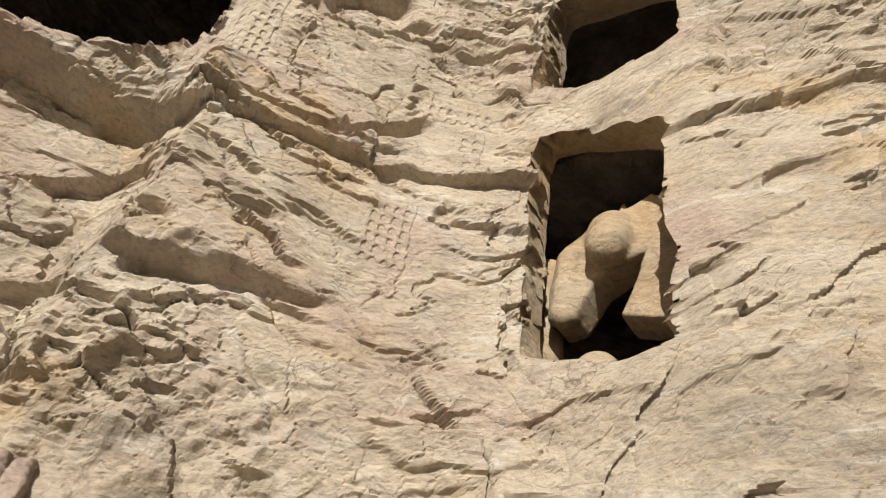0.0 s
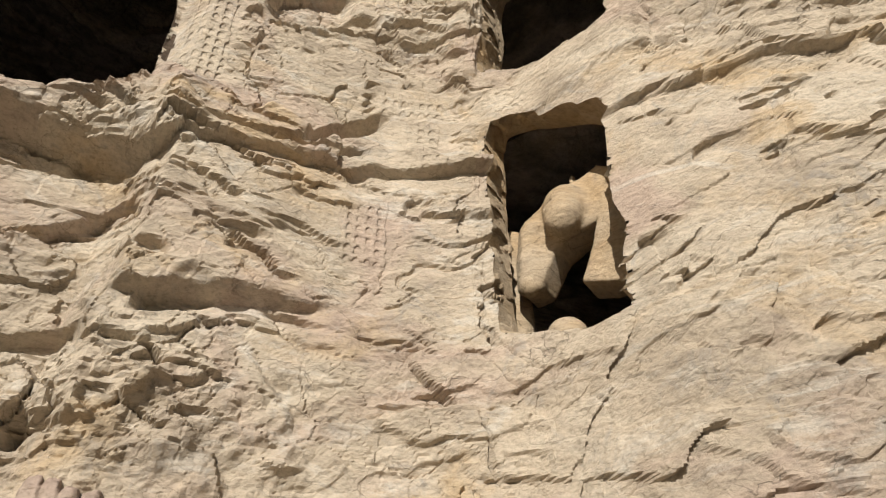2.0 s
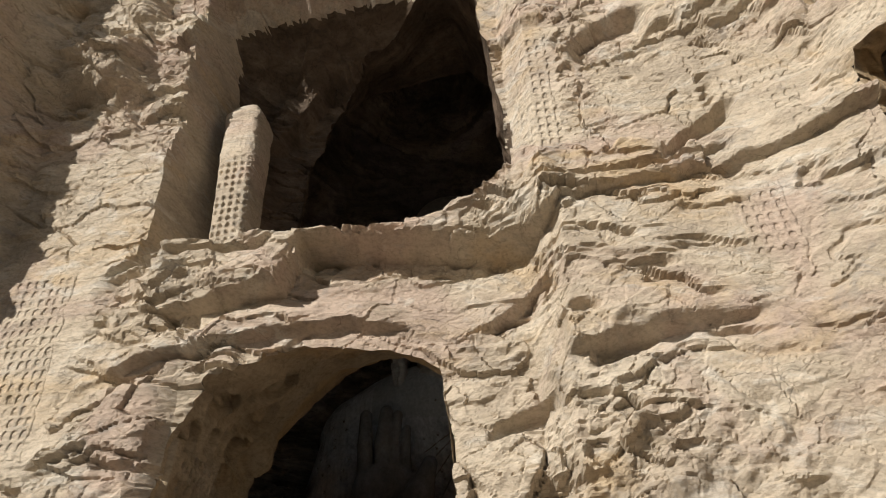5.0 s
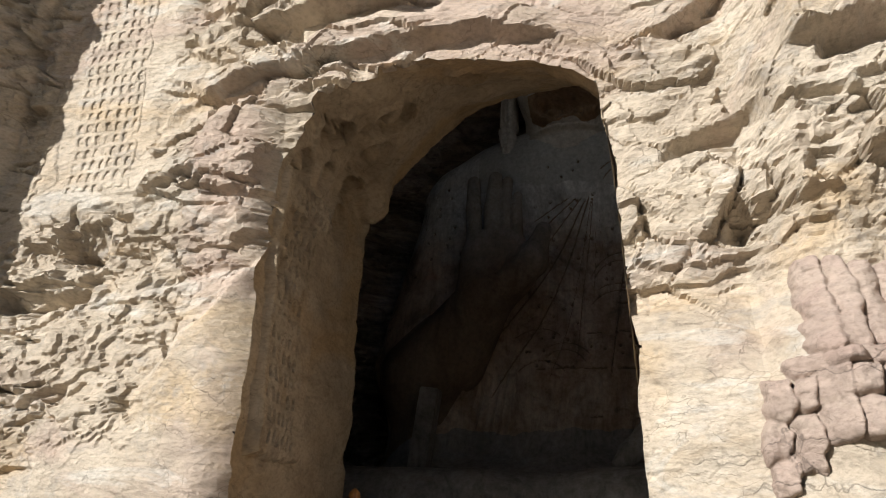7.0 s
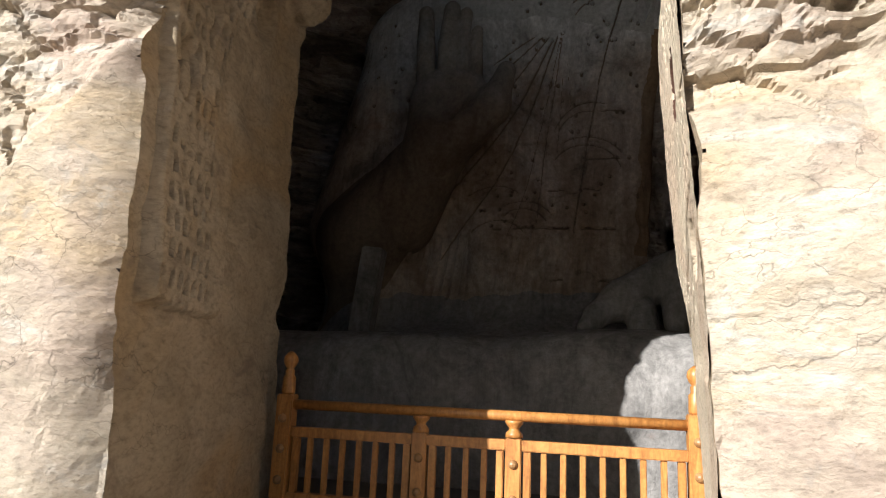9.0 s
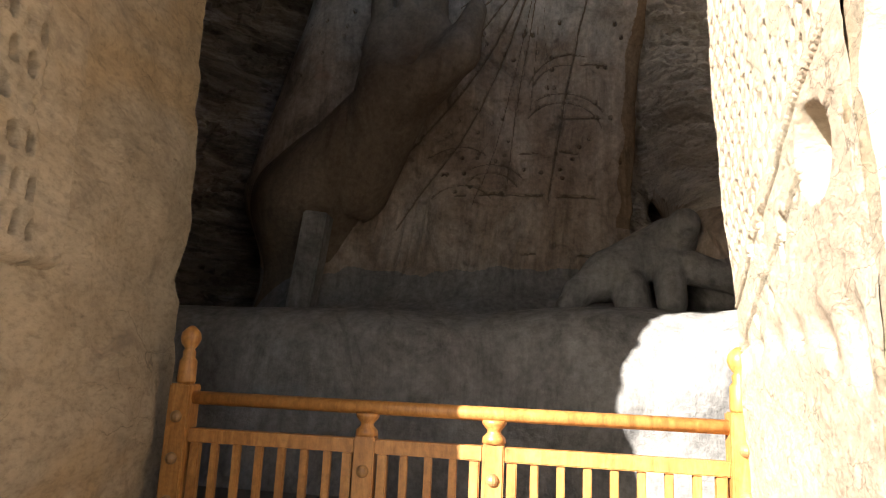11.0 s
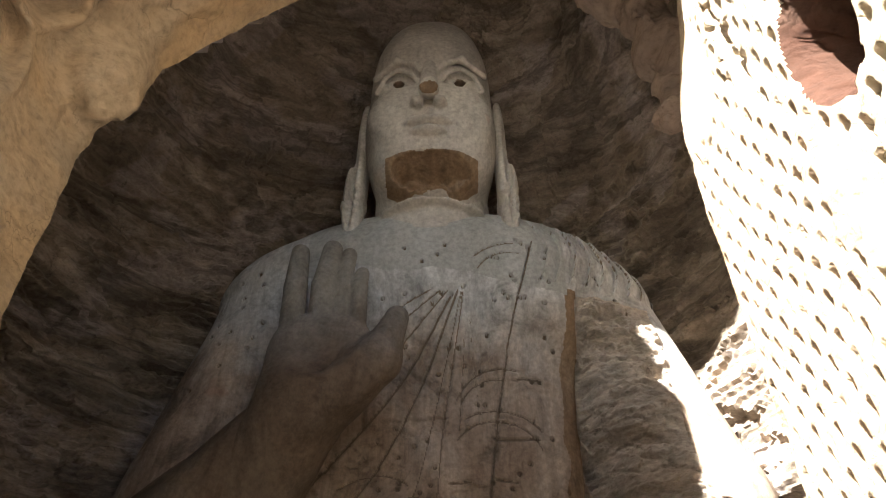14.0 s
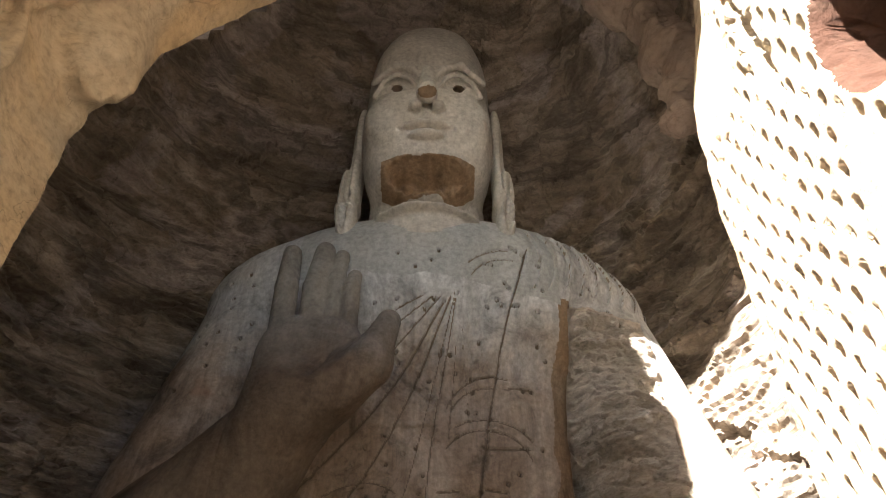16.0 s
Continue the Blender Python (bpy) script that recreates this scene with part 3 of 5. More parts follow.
def medallions(x, y, z):
    """Worn round reliefs round the haunch of the arch."""
    out = 0.0
    for cx, cy, cz, r in ((-6.42, 6.2, 4.95, 0.24), (-6.61, 6.75, 5.25, 0.33), (-6.7, 7.55, 4.85, 0.34), (-6.6, 7.5, 5.45, 0.33), (-6.15, 6.4, 5.5, 0.30), (-6.5, 6.9, 4.55, 0.25), (-5.6, 6.9, 5.9, 0.34), (-6.1, 7.4, 5.75, 0.32), (-4.6, 6.7, 6.0, 0.3)):
        d = np.sqrt((x - cx) ** 2 + (y - cy) ** 2 + (z - cz) ** 2) / r
        out = out - 0.17 * sstep(1.0, 0.75, d) + 0.20 * sstep(0.6, 0.25, d) + 0.07 * sstep(1.25, 1.05, d) * sstep(0.85, 1.0, d)
    boss = np.sqrt((x + 6.5) ** 2 + (y - 8.3) ** 2 + (z - 5.55) ** 2)
    out = out + 0.20 * sstep(0.42, 0.15, boss) + 0.12 * sstep(0.2, 0.1, np.abs(boss - 0.1)) * vn(x * 9, z * 9, 5)
    # ring of thicker rock on the inner edge of the arch
    wall = 0.75 * sstep(-3.25, -3.0, x) * sstep(5.05, 4.9, z) * sstep(6.25, 6.4, y) * sstep(0.05, 0.25, np.interp(z, EDGE_Z, EDGE_Y) - y)
    return out - wall + 0.05 * sstep(5.35, 5.6, z + 0.1 * vn(y * 4, z * 4, 6)) * sstep(7.2, 7.6, y) + 0.05 * (fbm(y * 5, z * 5, 8, 3) - 0.5) + sstep(4.6, 5.2, z) * sstep(-3.2, -3.6, x) * (0.16 * (steps(fbm(y * 1.6 + x * 0.7, x * 1.5, 17, 4), 6, 0.12) - 0.5) + 0.08 * (fbm(y * 4 + 3, x * 4, 18, 4) - 0.5))


passage = tunnel("door_passage", DOOR, door_back, JAMB, 100, 0.16, 101, medallions)
tagged(passage, "rough hewn ochre sandstone passage behind the doorway", "passage", kind="structure")
vault = tunnel("upper_opening_vault", UPPER, lambda x, z, y0: (x - 0.45 * sstep(-3, -5.7, x), z + 1.1 * sstep(9, 13, z), np.maximum(y0 + 0.1, 8.7)), SHADE_ROCK, 60, 0.3, 111)
tagged(vault, "shaded rock vault of the upper opening", "vault", kind="structure")


def slant(depth):
    return lambda x, z, y0: (x + 0.80 * depth, z + 0.05 * (z - 6), y0 + 0.55 * depth)


def lattice(x, y, z):
    """Worn net of carving on the near side of the two windows."""
    side_ = sstep(3.05, 2.85, x)
    net = np.abs(np.sin(z * 9.5 + 5 * y)) * np.abs(np.sin(z * 8.3 - 7 * y + 1.0))
    return side_ * (0.05 + 0.10 * (fbm(y * 3, z * 3, 125, 3) - 0.5) - 0.13 * sstep(0.25, 0.5, net))


low_reveal = tunnel("window_1", WINDOW_LOW, slant(0.55), JAMB, 70, 0.03, 121, lattice)
tagged(low_reveal, "hewn sandstone reveal of the lower window", "window", kind="structure")
high_reveal = tunnel("window_2", WINDOW_HIGH, slant(0.8), JAMB, 60, 0.03, 123, lattice)
tagged(high_reveal, "hewn sandstone reveal of the upper window", "window", kind="structure")

# ---- the great cave: a domed hollow behind the cliff ----
U, V = np.meshgrid(np.linspace(-0.06, 1.06, 620), np.linspace(0, 1, 420), indexing="ij")
ang = math.pi * (1 - U)
lift = np.sin(np.clip(V - 0.35, 0, 1) / 0.65 * math.pi / 2)
rad = np.sqrt(np.clip(1 - lift ** 2.6, 0, 1))
cz = -0.3 + 20.3 * V ** 0.92
cx, cy = np.cos(ang), np.sin(ang)
flat = 1 / (np.abs(cx) ** 3 + np.abs(cy) ** 3) ** (1 / 3)
arc = U * 26 + 0.8 * fbm(U * 9, cz * 0.5, 130, 3)
bed = cz + 1.5 * np.sin(U * 5.0) + 0.7 * (fbm(U * 8, cz * 0.4, 129, 3) - 0.5)
g1, d1 = facets(arc * 0.45, bed * 0.9, 141)
g2, d2 = facets(arc * 1.1, bed * 2.6, 145)
ripple = 1.0 * (steps(fbm(arc * 0.22, bed * 1.1, 131, 4), 10, 0.07) - 0.5) + 0.32 * (steps(fbm(arc * 0.5 + 4, bed * 2.4, 132, 4), 9, 0.09) - 0.5) + 0.5 * (fbm(arc * 0.4, bed * 0.5, 133, 4) - 0.5) + 0.16 * g1 + 0.12 * g2 + 0.05 * (fbm(arc * 4, bed * 7, 135, 3) - 0.5)
ripple = ripple - 0.3 * sstep(0.05, 0.0, np.abs(fbm(arc * 0.3, bed * 2.0, 137, 3) - 0.5) * 2) * sstep(0.4, 0.6, fbm(arc * 0.3, cz * 0.3, 139, 2))
wide = np.where(cx < 0, 8.2, 6.4) - ripple
deep = 9.4 - ripple
cave_v = np.stack([-4.3 + wide * cx * flat * rad, 8.7 + deep * cy * flat * (0.25 + 0.75 * rad), cz], -1)
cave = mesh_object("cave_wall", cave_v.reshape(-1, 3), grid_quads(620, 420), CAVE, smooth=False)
tagged(cave, "dark layered sandstone wall and dome of the grotto", "cave wall", kind="structure")
cave_front_holes = [np.stack(door_back(DOOR[:, 0], DOOR[:, 1], 0)[:2], -1), np.stack([UPPER[:, 0] - 0.45 * sstep(-3, -5.7, UPPER[:, 0]), UPPER[:, 1] + 1.1 * sstep(9, 13, UPPER[:, 1])], -1)]
fx, fz = np.linspace(-13.2, 3.2, 164), np.linspace(-0.3, 21, 210)
FX, FZ = np.meshgrid(fx, fz, indexing="ij")
FD = np.minimum(poly_distance(FX, FZ, cave_front_holes[0]), poly_distance(FX, FZ, cave_front_holes[1]))
fq = grid_quads(164, 210)
fq = fq[FD.ravel()[fq].min(1) > 0.07]
FY = 9.1 - 0.75 * np.clip(FZ / 6.9, 0, 1) ** 2 + 0.32 * sstep(7.2, 7.7, FZ) + 0.02
FY = FY + (np.interp(FZ, EDGE_Z, EDGE_Y) + 0.02 - FY) * sstep(-3.9, -2.95, FX) * sstep(7.9, 7.0, FZ)
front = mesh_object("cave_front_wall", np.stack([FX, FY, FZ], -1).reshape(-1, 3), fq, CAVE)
tagged(front, "inner face of the rock wall round the doorway", "cave wall", kind="structure")

# ---- the side chambers behind the two windows ----
PLAN = [(2.78, 5.75), (3.75, 4.05), (4.9, 2.85), (8.5, 1.4), (8.5, 8.0), (2.78, 8.0)]


def prism(bm, plan, z0, z1):
    lo = [bm.verts.new((x, y, z0)) for x, y in plan]
    hi = [bm.verts.new((x, y, z1)) for x, y in plan]
    bm.faces.new(lo[::-1])
    bm.faces.new(hi)
    for k in range(len(plan)):
        bm.faces.new((lo[k], lo[(k + 1) % len(plan)], hi[(k + 1) % len(plan)], hi[k]))


bm = bmesh.new()
for z0, z1 in ((2.0, 2.4), (8.75, 9.25), (13.6, 14.0)):
    prism(bm, PLAN, z0, z1)
prism(bm, [(2.6, 8.0), (8.7, 8.0), (8.7, 8.3), (2.6, 8.3)], 2.0, 14.0)
prism(bm, [(8.5, 0.2), (8.8, 0.2), (8.8, 8.0), (8.5, 8.0)], 2.0, 14.0)
prism(bm, [(2.6, 5.6), (2.78, 5.6), (2.78, 8.0), (2.6, 8.0)], 2.0, 14.0)
me = bpy.data.meshes.new("side_chamber_wall")
bm.to_mesh(me)
bm.free()
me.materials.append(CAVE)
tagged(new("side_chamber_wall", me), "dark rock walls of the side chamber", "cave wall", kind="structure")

# ---- ground ----
DUST, n_, l_, b_ = material("trodden_earth")
l_.new(ramp_node(n_, l_, noise_node(n_, l_, 0.8), [(0.3, (0.11, 0.097, 0.08)), (0.7, (0.17, 0.15, 0.122))]), b_.inputs["Base Color"])
b_.inputs["Roughness"].default_value = 0.95
bump_chain(n_, l_, b_, [(noise_node(n_, l_, 20), 0.5, 0.02)])
gx = spread((-600, -30, 12), (-30, 30, 61), (30, 600, 12))
gy = spread((-600, -20, 12), (-20, 25, 46), (25, 600, 12))
GX, GY = np.meshgrid(gx, gy, indexing="ij")
ground = mesh_object("ground", np.stack([GX, GY, 0.02 * vn(GX, GY, 5) - 0.02], -1).reshape(-1, 3), grid_quads(len(gx), len(gy)), DUST)
tagged(ground, "pale trodden earth before the cliff", "ground", kind="structure")


# ---- the seated stone figure in the great cave ----
def stone_skin(name, low, high, split, blots=0.6):
    m, n, l, b = material(name)
    tc = n.new("ShaderNodeTexCoord")
    sep = n.new("ShaderNodeSeparateXYZ")
    l.new(tc.outputs["Object"], sep.inputs[0])
    lowc = ramp_node(n, l, noise_node(n, l, 0.7, (1, 1, 0.5), 6, 0.6, 1.0), [(0.32, low[0]), (0.5, low[1]), (0.7, low[2])])
    highc = ramp_node(n, l, noise_node(n, l, 0.9, (1, 1, 0.6), 6, 0.6, 0.6), [(0.35, high[0]), (0.6, high[1])])
    add = n.new("ShaderNodeMath")
    add.operation = "MULTIPLY_ADD"
    l.new(noise_node(n, l, 0.8, (1, 1, 1), 4), add.inputs[0])
    add.inputs[1].default_value = 2.6
    l.new(sep.outputs[2], add.inputs[2])
    rng = n.new("ShaderNodeMapRange")
    rng.inputs["From Min"].default_value, rng.inputs["From Max"].default_value = split + 0.9, split + 2.0
    l.new(add.outputs[0], rng.inputs["Value"])
    col = mix_node(n, l, "MIX", rng.outputs[0], lowc, highc)
    streak = ramp_node(n, l, noise_node(n, l, 3.0, (1.6, 1.6, 0.16), 6, 0.65, 0.5), [(0.3, G(0.72)), (0.55, G(1.0)), (0.78, G(1.15))])
    col = mix_node(n, l, "MULTIPLY", 0.8 * blots, col, streak)
    col = mix_node(n, l, "MULTIPLY", 0.8, col, ramp_node(n, l, noise_node(n, l, 12, (1, 1, 1), 8, 0.7), [(0.3, G(0.62)), (0.62, G(1.12))]))
    red = ramp_node(n, l, noise_node(n, l, 0.55, (1, 1, 1.2), 3, 0.5), [(0.69, G(0.0)), (0.74, G(0.65))])
    col = mix_node(n, l, "MIX", red, col, (0.36, 0.17, 0.11))
    blot = ramp_node(n, l, noise_node(n, l, 1.3, (1, 1, 0.7), 8, 0.7, 1.6, (30, 0, 0)), [(0.34, G(0.55)), (0.47, G(0.95)), (0.52, G(1.0)), (0.68, G(1.25))])
    col = mix_node(n, l, "MULTIPLY", blots, col, blot)
    drips = ramp_node(n, l, noise_node(n, l, 5.0, (1.5, 1.5, 0.07), 7, 0.7, 0.3, (0, 4, 0)), [(0.38, G(0.72)), (0.50, G(1.0)), (0.66, G(1.12))])
    col = mix_node(n, l, "MULTIPLY", blots * 0.6, col, drips)
    l.new(col, b.inputs["Base Color"])
    b.inputs["Roughness"].default_value = 0.85
    b.inputs["Specular IOR Level"].default_value = 0.25
    bump_chain(n, l, b, [(streak, 0.4, 0.02), (noise_node(n, l, 6, (1, 1, 1), 8, 0.7), 0.75, 0.05), (noise_node(n, l, 45, (1, 1, 1), 4, 0.6), 0.25, 0.006)])
    return m


FIGURE = stone_skin("figure_stone", ((0.27, 0.195, 0.14), (0.43, 0.34, 0.262), (0.56, 0.485, 0.405)), ((0.52, 0.52, 0.515), (0.68, 0.68, 0.67)), 7.5, 0.95)
CHEST = stone_skin("chest_plaster", ((0.45, 0.45, 0.435), (0.48, 0.48, 0.465), (0.51, 0.51, 0.495)), ((0.46, 0.465, 0.45), (0.51, 0.515, 0.50)), 8.0, 0.25)
# Dark tone painted into folds, seams and holes in place of their shade.
CUT_SHADE = stone_skin("shade_in_the_cuts", ((0.18, 0.138, 0.102), (0.24, 0.19, 0.143), (0.30, 0.24, 0.185)), ((0.18, 0.14, 0.105), (0.26, 0.205, 0.155)), 30, 0.5)
# Brown stone of the raised arm, with shadow on the forearm darkening its tones.
ARM = stone_skin("shaded_arm_stone", ((0.13, 0.092, 0.064), (0.20, 0.15, 0.108), (0.26, 0.205, 0.155)), ((0.24, 0.215, 0.185), (0.31, 0.285, 0.25)), 6.6, 0.5)
FACE = stone_skin("face_plaster", ((0.52, 0.485, 0.43), (0.62, 0.59, 0.54), (0.68, 0.655, 0.61)), ((0.50, 0.46, 0.40), (0.60, 0.56, 0.50)), 13.2, 0.4)
RAW = stone_skin("broken_stone", ((0.20, 0.13, 0.08), (0.31, 0.215, 0.135), (0.42, 0.32, 0.22)), ((0.24, 0.16, 0.10), (0.34, 0.24, 0.15)), 30, 0.9)
WORN = rock("worn_layers", ((0.42, 0.345, 0.27), (0.58, 0.50, 0.41), (0.68, 0.61, 0.53)), (0.64, 0.58, 0.52), (0.30, 0.25, 0.20), 1.3, (0.52, 0.6), None, 0.45)
PLINTH = stone_skin("plinth_stone", ((0.21, 0.195, 0.18), (0.28, 0.265, 0.245), (0.34, 0.32, 0.295)), ((0.28, 0.26, 0.245), (0.33, 0.31, 0.285)), 30, 0.85)


def subdivide(v, q):
    """Each quad cut into four."""
    n, m = len(v), len(q)
    e = np.sort(np.concatenate([q[:, [0, 1]], q[:, [1, 2]], q[:, [2, 3]], q[:, [3, 0]]]), 1).astype(np.int64)
    key, inv = np.unique(e[:, 0] * n + e[:, 1], return_inverse=True)
    a, b, c, d = [n + inv[k * m:(k + 1) * m] for k in range(4)]
    mid = n + len(key) + np.arange(m)
    out = np.concatenate([v, (v[key // n] + v[key % n]) / 2, v[q].mean(1)])
    return out, np.concatenate([np.stack(f, -1) for f in ((q[:, 0], a, mid, d), (a, q[:, 1], b, mid), (mid, b, q[:, 2], c), (d, mid, c, q[:, 3]))])


def face_normals(v, q):
    nrm = np.cross(v[q[:, 2]] - v[q[:, 0]], v[q[:, 3]] - v[q[:, 1]])
    return nrm / (np.linalg.norm(nrm, axis=1, keepdims=True) + 1e-9)


def robe_cuts(x, y, z):
    """Depth of the folds, seams and holes cut into the front of the figure, and which of them get painted shade."""
    d, line = np.zeros(x.shape), np.zeros(x.shape)
    arm = sstep(14.95, 14.75, y) * sstep(-5.0, -5.4, x) * sstep(8.0, 7.6, z)
    edge = np.interp(z, (3.6, 5.5, 8.7), (-2.30, -2.16, -1.94)) + 0.05 * (vn(z * 3, z * 0, 171) - 0.5)
    robe = sstep(-7.0, -6.8, x) * sstep(0.0, -0.08, x - edge) * sstep(2.9, 3.1, z) * sstep(8.9, 8.3, z) * (1 - arm)
    # folds that run down from one point on the breast
    ang, r = np.arctan2(-(x + 3.85), 8.65 - z), np.hypot(x + 3.85, z - 8.65)
    for k, (a, r0, r1, wide_, dp) in enumerate(((0.05, 0.9, 2.6, 0.016, 0.035), (0.17, 0.3, 4.2, 0.02, 0.045), (0.26, 0.3, 4.6, 0.016, 0.04), (0.43, 0.3, 5.4, 0.024, 0.055), (0.58, 0.4, 5.6, 0.024, 0.055), (0.78, 0.4, 2.4, 0.018, 0.04), (0.95, 0.5, 2.0, 0.016, 0.04), (1.1, 0.6, 1.7, 0.016, 0.035), (-0.06, 0.6, 2.4, 0.014, 0.03))):
        off = r * np.abs(ang - a - 0.035 * np.sin(r * 0.9 + k) * r / 4)
        line += dp * sstep(wide_ * 1.25, wide_ * 0.4, off) * sstep(r0 - 0.1, r0 + 0.2, r) * sstep(r1 + 0.3, r1 - 0.3, r) * robe
    # long seam, arcs and bed joints
    seam = np.interp(z, (4.3, 6.0, 7.5, 8.9, 9.5), (-3.68, -3.46, -3.2, -2.78, -2.62)) + 0.05 * (vn(z * 2.2, z * 0, 173) - 0.5)
    line += 0.08 * sstep(0.026, 0.008, np.abs(x - seam)) * sstep(4.2, 4.4, z) * sstep(9.5, 9.2, z)
    for cx, cz, rr, lo_, hi_ in ((-3.45, 5.5, 0.75, 0.3, 2.6), (-3.45, 5.5, 0.92, 0.6, 2.2), (-3.3, 6.35, 0.8, 1.2, 2.9), (-3.4, 6.35, 0.62, 1.3, 2.8), (-4.7, 4.3, 0.55, 0.4, 2.4), (-4.7, 4.3, 0.72, 0.6, 2.2), (-5.3, 4.6, 0.8, 0.8, 2.4), (-5.2, 3.9, 0.7, 0.6, 2.5), (-3.0, 8.35, 0.75, 1.3, 2.7), (-3.0, 8.35, 0.93, 1.5, 2.5)):
        th = np.arctan2(z - cz, x - cx)
        line += 0.035 * sstep(0.024, 0.008, np.abs(np.hypot(x - cx, z - cz) - rr)) * sstep(lo_ - 0.1, lo_ + 0.2, th) * sstep(hi_ + 0.1, hi_ - 0.2, th) * (1 - arm)
    for z0, x0, x1, dp in ((4.42, -5.4, -2.5, 0.09), (5.95, -3.7, -2.6, 0.05), (5.25, -4.6, -2.9, 0.045), (3.35, -5.2, -2.7, 0.05), (7.0, -3.3, -2.5, 0.04)):
        off = np.abs(z - z0 - 0.16 * (fbm(x * 1.4, x * 0 + z0, 175, 3) - 0.5))
        line += dp * sstep(0.035, 0.01, off) * sstep(x0, x0 + 0.3, x) * sstep(x1, x1 - 0.3, x) * sstep(0.3, 0.5, vn(x * 3.0, x * 0 + z0, 177)) * (1 - arm)
    # upright tool marks, pleats of the hem, worn hollows
    marks = vn(x * 15, z * 0.9, 179) - 0.5
    d += robe * (0.035 * marks * sstep(0.35, 0.6, fbm(x * 0.9, z * 0.7, 181, 3)) + 0.05 * (fbm(x * 1.2, z * 0.9, 183, 4) - 0.5) + 0.06 * sstep(0.6, 0.68, fbm(x * 3.0, z * 4.5, 185, 4)) * sstep(0.5, 0.6, fbm(x * 0.8, z * 0.8, 187, 2)))
    hem = robe * sstep(4.35, 4.25, z)
    d += hem * 0.05 * np.abs(np.sin((x + 0.15 * np.sin(z)) * 17)) ** 0.6 * sstep(0.3, 0.5, vn(x * 2, z * 0, 188))
    # the robe's edge, and layered rock beyond it
    past = x - edge
    beyond = sstep(0.0, 0.05, past) * sstep(3.6, 4.1, z) * sstep(8.75, 8.3, z)
    d += beyond * (0.26 * sstep(0.40, 0.10, past) + sstep(0.45, 0.2, x + 0.9) * (0.66 * (0.5 - steps(fbm(x * 1.5, z * 4.2 + 0.8 * x, 189, 4), 7, 0.10)) + 0.16 * (0.5 - fbm(x * 6, z * 9, 190, 3))))
    # lapped pleats on the shoulder
    lap = sstep(-2.75, -2.55, x) * sstep(0.3, 0.1, x) * sstep(8.62, 8.78, z - 0.10 * (x + 1.5)) * sstep(10.3, 10.0, z)
    ph = (x + 0.30 * (z - 9.3) ** 2 + 0.04 * np.sin(z * 4)) / 0.27
    ph = ph - np.floor(ph)
    d += lap * 0.11 * (ph * sstep(1.0, 0.94, ph) - 0.4)
    line += 0.04 * lap * sstep(0.93, 0.97, ph) * sstep(-1.0, -0.6, -np.abs(z - 9.25))
    # ribs of the cloth over the knee
    knee = sstep(-1.75, -1.5, x) * sstep(15.6, 15.2, y) * sstep(4.75, 4.55, z) * sstep(2.6, 2.8, z)
    rib = (np.arctan2(x + 1.1, z - 2.2) + 0.12 * (z - 3.4)) * 3.4
    rib = rib - np.floor(rib)
    d += knee * 0.13 * (rib * sstep(1.0, 0.9, rib) - 0.4)
    # peg holes
    r_ = random.Random(31)
    spots = [(r_.uniform(-5.6, -2.4), r_.uniform(4.4, 8.3)) for _ in range(64)] + [(r_.uniform(-3.4, -0.7), r_.uniform(7.9, 9.6)) for _ in range(20)] + [(r_.uniform(-8.4, -6.9), r_.uniform(6.8, 9.2)) for _ in range(16)] + [(r_.uniform(-5.0, -3.4), r_.uniform(8.0, 9.2)) for _ in range(8)]
    for px_, pz_ in spots:
        near = (np.abs(x - px_) < 0.08) & (np.abs(z - pz_) < 0.08)
        line[near] += 0.14 * sstep(0.040, 0.028, np.hypot(x[near] - px_, z[near] - pz_)) * (1 - arm[near])
    kind_ = np.where((beyond > 0.5) & (x < -0.55), 7, np.where((past > -0.20 + 0.16 * (vn(z * 2.5, z * 0, 191) - 0.5)) & (past < 0.06) & (z > 3.9) & (z < 8.5), 3, 0))
    return d + line, line > 0.02, kind_


body = Clay((-10.8, 12.4, 1.2), (2.0, 18.8, 11.8), 0.07)
body.ball((-4.4, 17.5, 6.0), (2.75, 2.2, 5.4), 0.4, power=2.6)             # trunk
body.ball((-4.5, 16.75, 5.9), (2.5, 1.5, 3.5), 0.12, power=5)              # robe over the trunk
body.ball((-4.45, 16.4, 9.15), (3.62, 2.0, 1.72), 0.9, power=2.2)            # chest and shoulders
body.limb((-7.42, 16.3, 8.8), (-8.42, 16.1, 4.6), 1.15, 1.18, 0.5)           # bent arm, upper
body.limb((-8.0, 15.2, 4.2), (-6.3, 14.45, 6.0), 0.98, 0.62, 0.35)         # bent arm, lower
body.limb((-8.15, 15.5, 4.2), (-8.1, 15.6, 2.2), 0.85, 0.75, 0.4)          # sleeve
body.limb((-1.36, 16.5, 8.85), (-0.4, 16.3, 5.2), 1.12, 1.22, 0.3)          # hanging arm
body.limb((-0.4, 16.2, 4.9), (-0.9, 14.4, 3.4), 1.15, 0.7, 0.4)
body.ball((-4.4, 16.3, 1.75), (4.6, 2.3, 0.85), 0.6, power=2.6)            # lap
body.ball((-4.4, 16.3, 3.4), (2.35, 1.5, 1.9), 0.9)
body.ball((-6.8, 16.0, 2.8), (1.1, 0.9, 1.5), 0.4)
body.ball((-0.6, 14.3, 3.1), (1.3, 1.5, 1.35), 0.4)                        # knee cloth
rest = Clay((-4.0, 12.3, 1.9), (-0.3, 14.8, 4.3), 0.035)
rest.limb((-1.95, 13.7, 3.32), (-2.85, 13.25, 2.78), 0.40, 0.36, 0.15)                 # back of the resting hand
